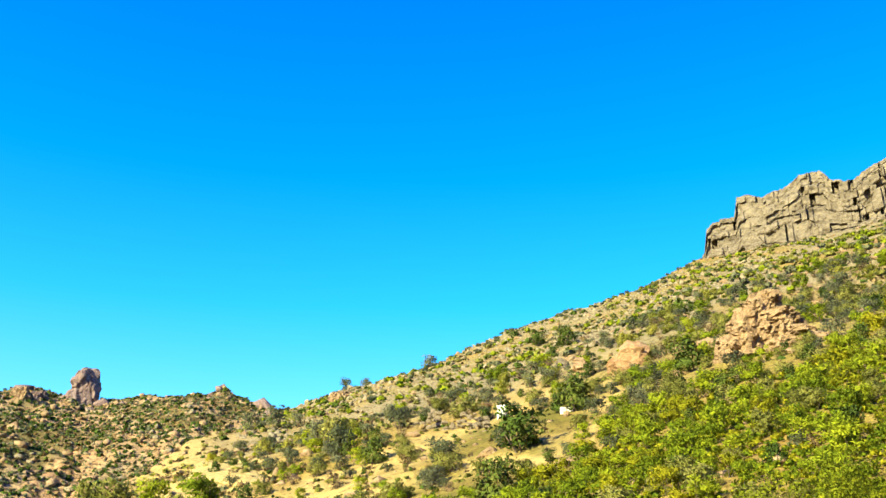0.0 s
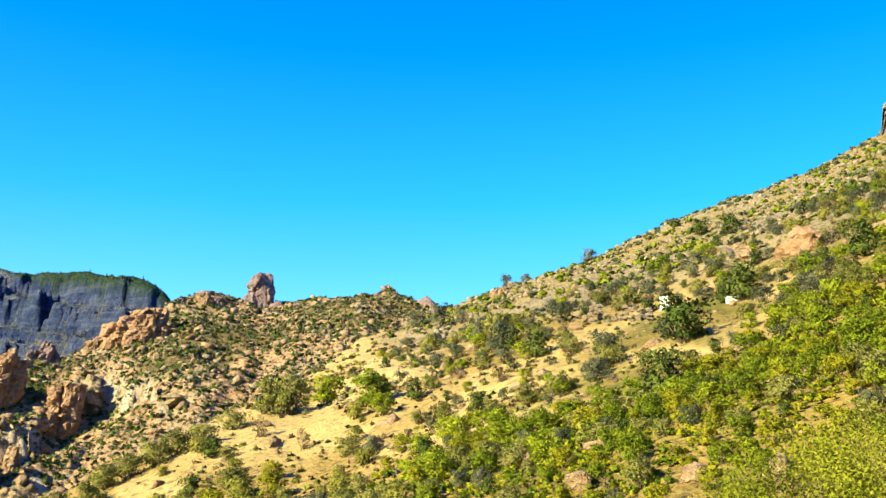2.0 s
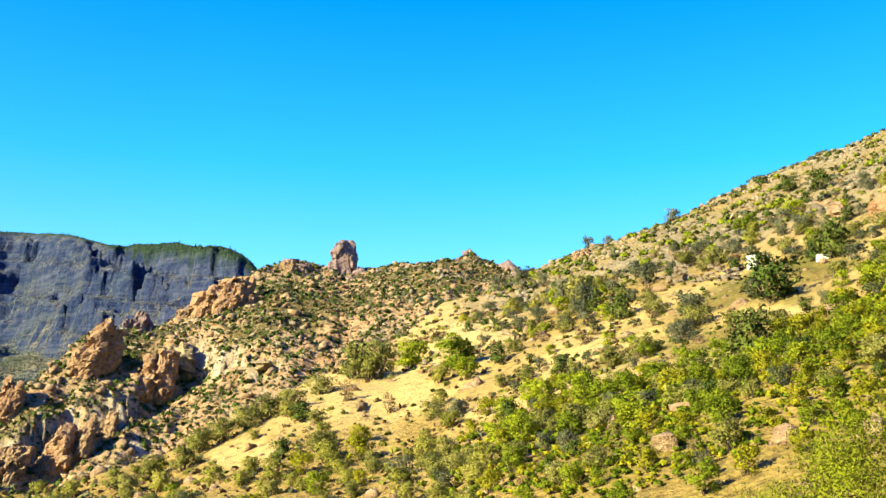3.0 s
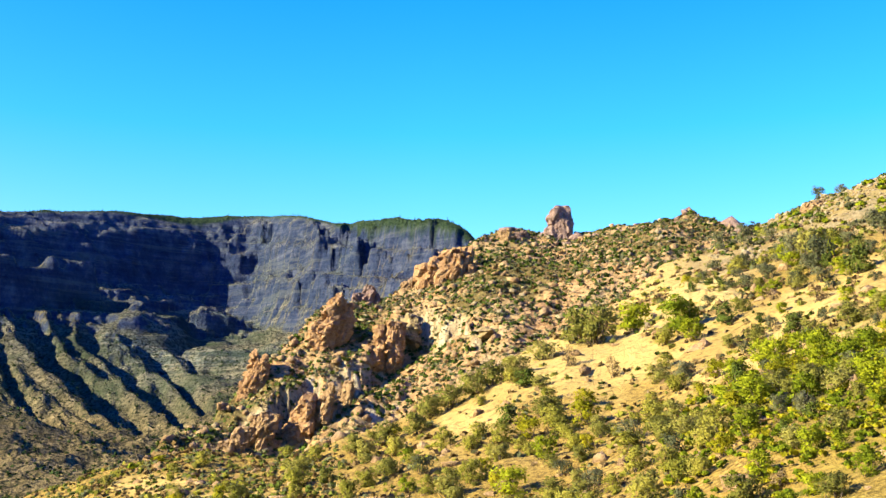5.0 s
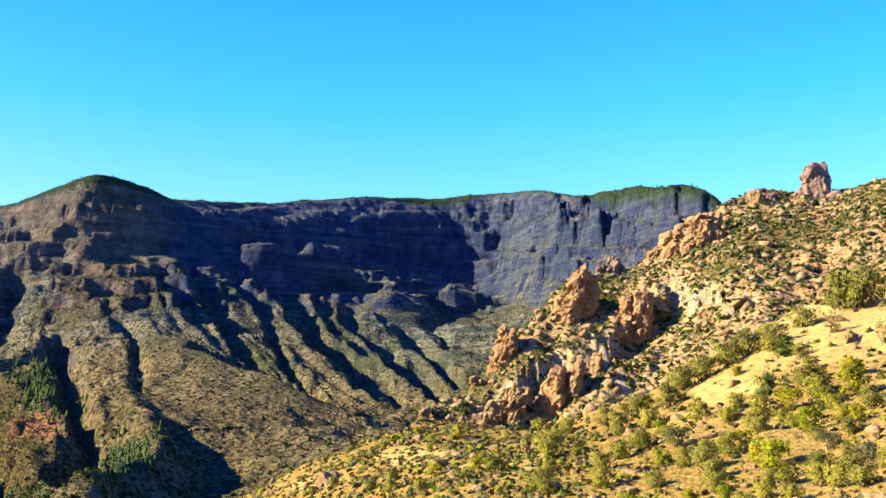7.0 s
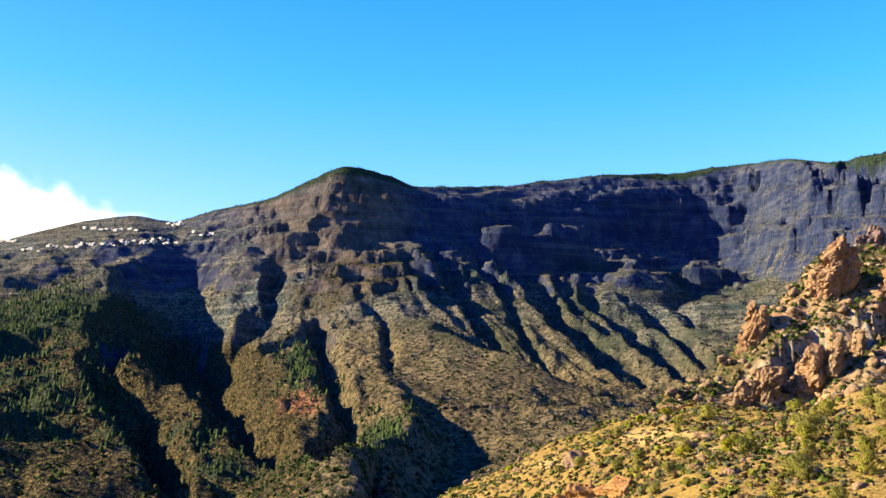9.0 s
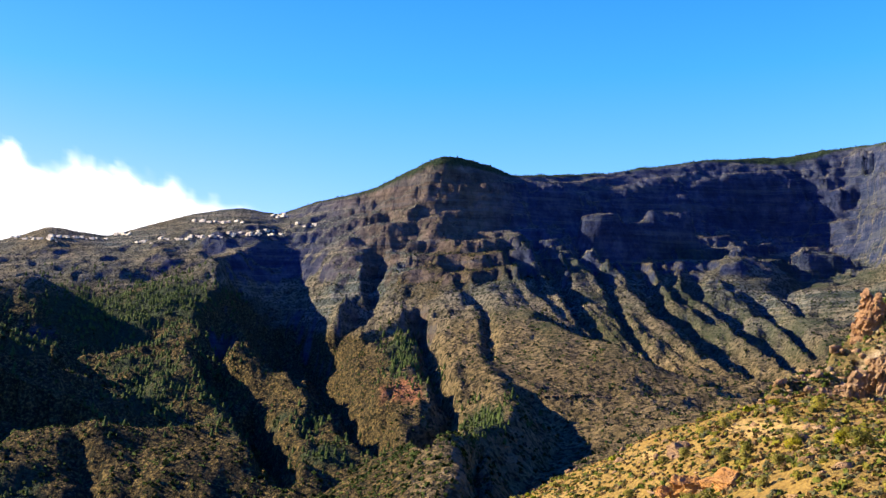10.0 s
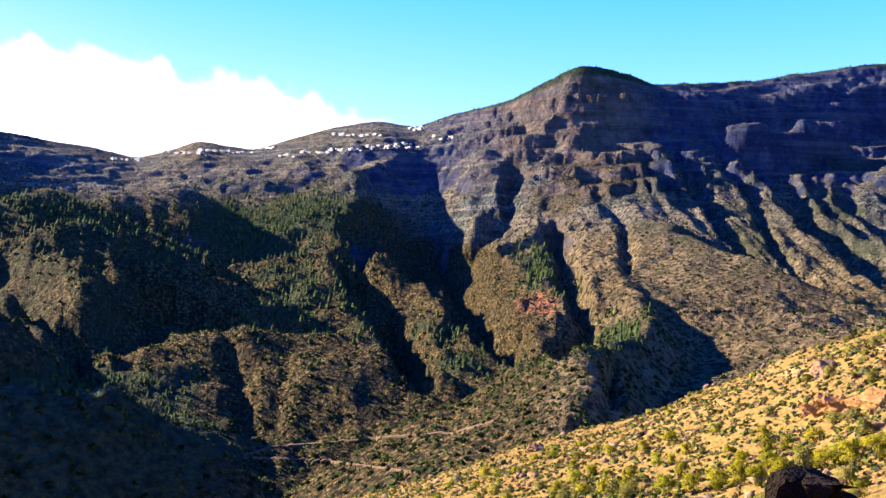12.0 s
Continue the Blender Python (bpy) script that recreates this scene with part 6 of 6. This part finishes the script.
def stone_wall(name, ends, el_of, height, label, near=60, far=235):
    """A dry-stone terrace wall: separate stones laid in courses along the slope."""
    ob = new(name)
    rw = np.random.RandomState(int(abs(ends[0] * 100)))
    first = None
    yaw = ends[0]
    shapes = []
    for k in range(6):
        v = IV * (1 + 0.16 * rw.normal(size=(len(IV), 1)))
        v = np.clip(v, -0.82, 0.82)
        shapes.append(np_mesh("stone", v, IF, mat_stonewall))
    n = 0
    while yaw > ends[1] and n < 300:
        spot = sighted(yaw, el_of(yaw) + 0.06 * math.sin(yaw * 5.1) + 0.04 * math.sin(yaw * 13.7), near, far)
        if first is None:
            first = spot
            ob.location = spot
        s = rw.uniform(0.34, 0.6)
        tall = height * (0.8 + 0.3 * math.sin(yaw * 3.3) + 0.25 * math.sin(yaw * 9.1 + 1.0))
        for c in range(max(1, int(tall / 0.5 + rw.rand()))):
            st = new("stone", shapes[rw.randint(6)])
            st.parent = ob
            st.location = Vector((spot.x, spot.y, spot.z - 0.2 + c * 0.5)) - first + Vector((rw.normal() * 0.06, rw.normal() * 0.10, rw.normal() * 0.12))
            st.scale = (s * rw.uniform(0.7, 1.3), s * 0.7, 0.30 * rw.uniform(0.7, 1.45))
            st.rotation_euler = (rw.normal() * 0.12, rw.normal() * 0.12, radians(yaw) + rw.normal() * 0.15)
            n += 1
        yaw -= math.degrees(1.55 * s / spot.length)
    return tagged(ob, label, "wall")


stone_wall("terrace_wall", (1.6, -2.9), lambda y: 10.45 + 0.05 * y, 2.4, "dry-stone terrace wall holding up the slope")
stone_wall("terrace_wall", (-6.2, -12.0), lambda y: 15.5 + 0.02 * (y + 9), 1.0, "low dry-stone wall on the upper slope")
stone_wall("terrace_wall", (17.4, 13.6), lambda y: 5.75 - 0.02 * (y - 15), 0.6, "low pale stone edging of a hillside path")

# pale cut bank of bare earth above the path
us, vs_ = np.linspace(0, 1, 46), np.linspace(0, 1, 22)
bank = []
b_lo = [7.15 + 0.14 * math.sin(u * 7.0) for u in us]
b_hi = [7.8 + 0.8 * math.sin(math.pi * min(1.0, u * 1.05)) ** 0.7 for u in us]
pad = lambda q: np.convolve(np.pad(q, 5, "edge"), np.ones(11) / 11, "valid")
r_lo = pad([sighted(14.6 - 4.2 * u, a, 60, 230).xy.length for u, a in zip(us, b_lo)])
r_hi = pad([sighted(14.6 - 4.2 * u, a, 60, 230).xy.length for u, a in zip(us, b_hi)])
for u, lo, hi, r0, r1 in zip(us, b_lo, b_hi, r_lo, r_hi):
    for v in vs_:
        rr = r0 + (r1 - r0) * v ** 1.8 - 0.7 + 0.6 * float(fbm(np.array(u * 9), np.array(v * 5), 2.0, 4, 3.0)) * math.sin(math.pi * v)
        bank.append(at_sight(14.6 - 4.2 * u, lo + (hi - lo) * v, rr)[:])
bf = [(i * 22 + j, (i + 1) * 22 + j, (i + 1) * 22 + j + 1, i * 22 + j + 1) for i in range(45) for j in range(21)]
mat_bank, nt, bs = material("pale_cut_earth", 0.95)
nt.links.new(ramp(nt, tex_noise(nt, 0.9, 6, 0.7), [(0.3, (0.234, 0.154, 0.0547)), (0.5, (0.384, 0.277, 0.0994)), (0.7, (0.501, 0.384, 0.16))]), bs.inputs["Base Color"])
bump(nt, bs, tex_noise(nt, 0.6, 6, 0.75, seed=4), 1.0, 0.5)
tagged(new("earth_bank", mesh_of("earth_bank", bank, bf, mat_bank, True)), "pale bare earth bank cut into the hillside", "bank", kind="structure")

# the village along the far crest: yaw and elevation of the clusters' middles, spread, count
proto = [house("village_house", 11, 8, 6.0, False, "white village house on the far crest"), house("village_house", 9, 8, 4.5, True, "white village house with a tiled roof"), house("village_house", 15, 8, 7.5, False, "long white village house on the far crest")]
for p in proto:
    tagged(p, group="houses of the village")
CLUSTERS = [(86.0, 7.45, 1.2, 0.03, 12), (83.7, 7.62, 1.6, 0.03, 18), (81.3, 7.92, 0.6, 0.03, 7), (80.3, 7.48, 0.6, 0.03, 3), (78.5, 7.77, 0.8, 0.03, 8), (76.2, 8.83, 1.6, 0.03, 12), (76.7, 7.93, 1.0, 0.03, 9), (75.0, 8.12, 0.9, 0.04, 7), (72.7, 9.3, 0.6, 0.06, 8), (73.4, 8.2, 1.0, 0.08, 11), (70.8, 8.7, 1.0, 0.04, 5), (89.3, 6.9, 0.8, 0.04, 4)]
rv = np.random.RandomState(9)
k = 0
for yaw, el, sa, se, n in CLUSTERS:
    for _ in range(int(n * 1.5)):
        ya = yaw + rv.uniform(-1, 1) * sa
        spot = sighted(ya, el + rv.normal() * se, 2000, 2760, 160)
        m = pose(spot.x, spot.y, spot.z + 0.5, 0, 0, ya + rv.uniform(-66, -48))
        if k < 3:
            proto[k].matrix_basis = m
            ob = proto[k]
        else:
            ob = copy_thing(proto[int(rv.choice([0, 0, 1, 2]))], m)
        s = rv.uniform(0.4, 0.85)
        ob.scale = (s * rv.uniform(1.3, 2.3), s * 0.7, s * 0.75)
        k += 1


def track(name, pts, width, near, far, label):
    """A cart track cut along the slope, laid on the ground."""
    ys = np.linspace(0, 1, 70)
    yw = np.interp(ys, np.linspace(0, 1, len(pts)), [p[0] for p in pts])
    ee = np.interp(ys, np.linspace(0, 1, len(pts)), [p[1] for p in pts])
    line = [sighted(a, e, near, far, 260) for a, e in zip(yw, ee)]
    vs, fs = [], []
    for i, p in enumerate(line):
        out = Vector((p.x, p.y, 0)).normalized()
        for o, dz in ((-width / 2, -0.9), (-width / 2, 0.55), (width / 2, 0.75), (width / 2, -0.9)):
            vs.append((p.x + out.x * o, p.y + out.y * o, p.z + dz + 0.02 * o))
        if i:
            for j in range(3):
                a = (i - 1) * 4 + j
                fs.append((a, a + 1, a + 5, a + 4))
    ob = new(name, mesh_of(name, vs, fs, mat_track))
    return tagged(ob, label, "track", kind="structure")


track("track", [(82.3, -9.95), (80.7, -9.45), (76.8, -9.2), (70.1, -8.7), (67.5, -7.9)], 3.4, 450, 1000, "pale cart track winding round the brown hill")
track("track", [(82.3, -10.05), (79, -10.2), (76.8, -10.4), (72.1, -11.0)], 3.0, 450, 1000, "pale lower cart track on the brown hill")
track("track", [(57.0, -1.3), (54.5, -1.2), (52.6, -1.4)], 7, 900, 1500, "pale path across the far slope")

# ---- cloud bank behind the village ----
TOP = [(60, 8.0), (72.5, 8.9), (73.6, 9.6), (74.6, 9.9), (77.3, 9.85), (78.7, 10.9), (80.0, 11.4), (82.0, 11.45), (84.3, 11.9), (85.3, 11.4), (86.1, 11.2), (87.2, 12.75), (89.0, 12.5), (90.8, 12.6), (92.6, 12.95), (94.5, 13.0), (96, 12.4), (101, 11.8), (108, 9)]
cya, cel = np.meshgrid(np.arange(70, 108, 0.28), np.arange(4.0, 16.5, 0.22), indexing="ij")
puff = 0.55 * fbm(cya, cel, 1.6, 5, 3.0) + 0.2 * fbm(cya, cel, 0.4, 3, 6.0)
cden = step(-0.5, 1.0, np.interp(cya, [p[0] for p in TOP], [p[1] for p in TOP]) - cel + puff * 0.8 - 0.1)
cr = 4700.0
cv = np.stack([-cr * np.sin(np.radians(cya)), cr * np.cos(np.radians(cya)), EYE + cr * np.tan(np.radians(cel))], -1)
na, ne = cya.shape
ii, jj = np.meshgrid(np.arange(na - 1), np.arange(ne - 1), indexing="ij")
cq = np.stack([ii * ne + jj, (ii + 1) * ne + jj, (ii + 1) * ne + jj + 1, ii * ne + jj + 1], -1).reshape(-1, 4)
mat_cloud = bpy.data.materials.new("cloud")
mat_cloud.use_nodes = True
nt = mat_cloud.node_tree
nt.nodes.remove(nt.nodes["Principled BSDF"])
em, tr, ms = nt.nodes.new("ShaderNodeEmission"), nt.nodes.new("ShaderNodeBsdfTransparent"), nt.nodes.new("ShaderNodeMixShader")
em.inputs["Strength"].default_value = 0.56
nt.links.new(ramp(nt, tex_noise(nt, 420, 5, 0.6), [(0.36, (0.70, 0.76, 0.82)), (0.56, (1.0, 1.0, 1.0))]), em.inputs["Color"])
nt.links.new(attr(nt, "puff"), ms.inputs[0])
nt.links.new(tr.outputs[0], ms.inputs[1])
nt.links.new(em.outputs[0], ms.inputs[2])
nt.links.new(ms.outputs[0], nt.nodes["Material Output"].inputs["Surface"])
cloud = joined("backdrop_cloud", [(cv.reshape(-1, 3), cq)], mat_cloud, "white cloud bank behind the far village", "cloud")
cloud.data.attributes.new("puff", "FLOAT", "POINT").data.foreach_set("value", cden.ravel().astype(np.float32))
tagged(cloud, kind="structure")
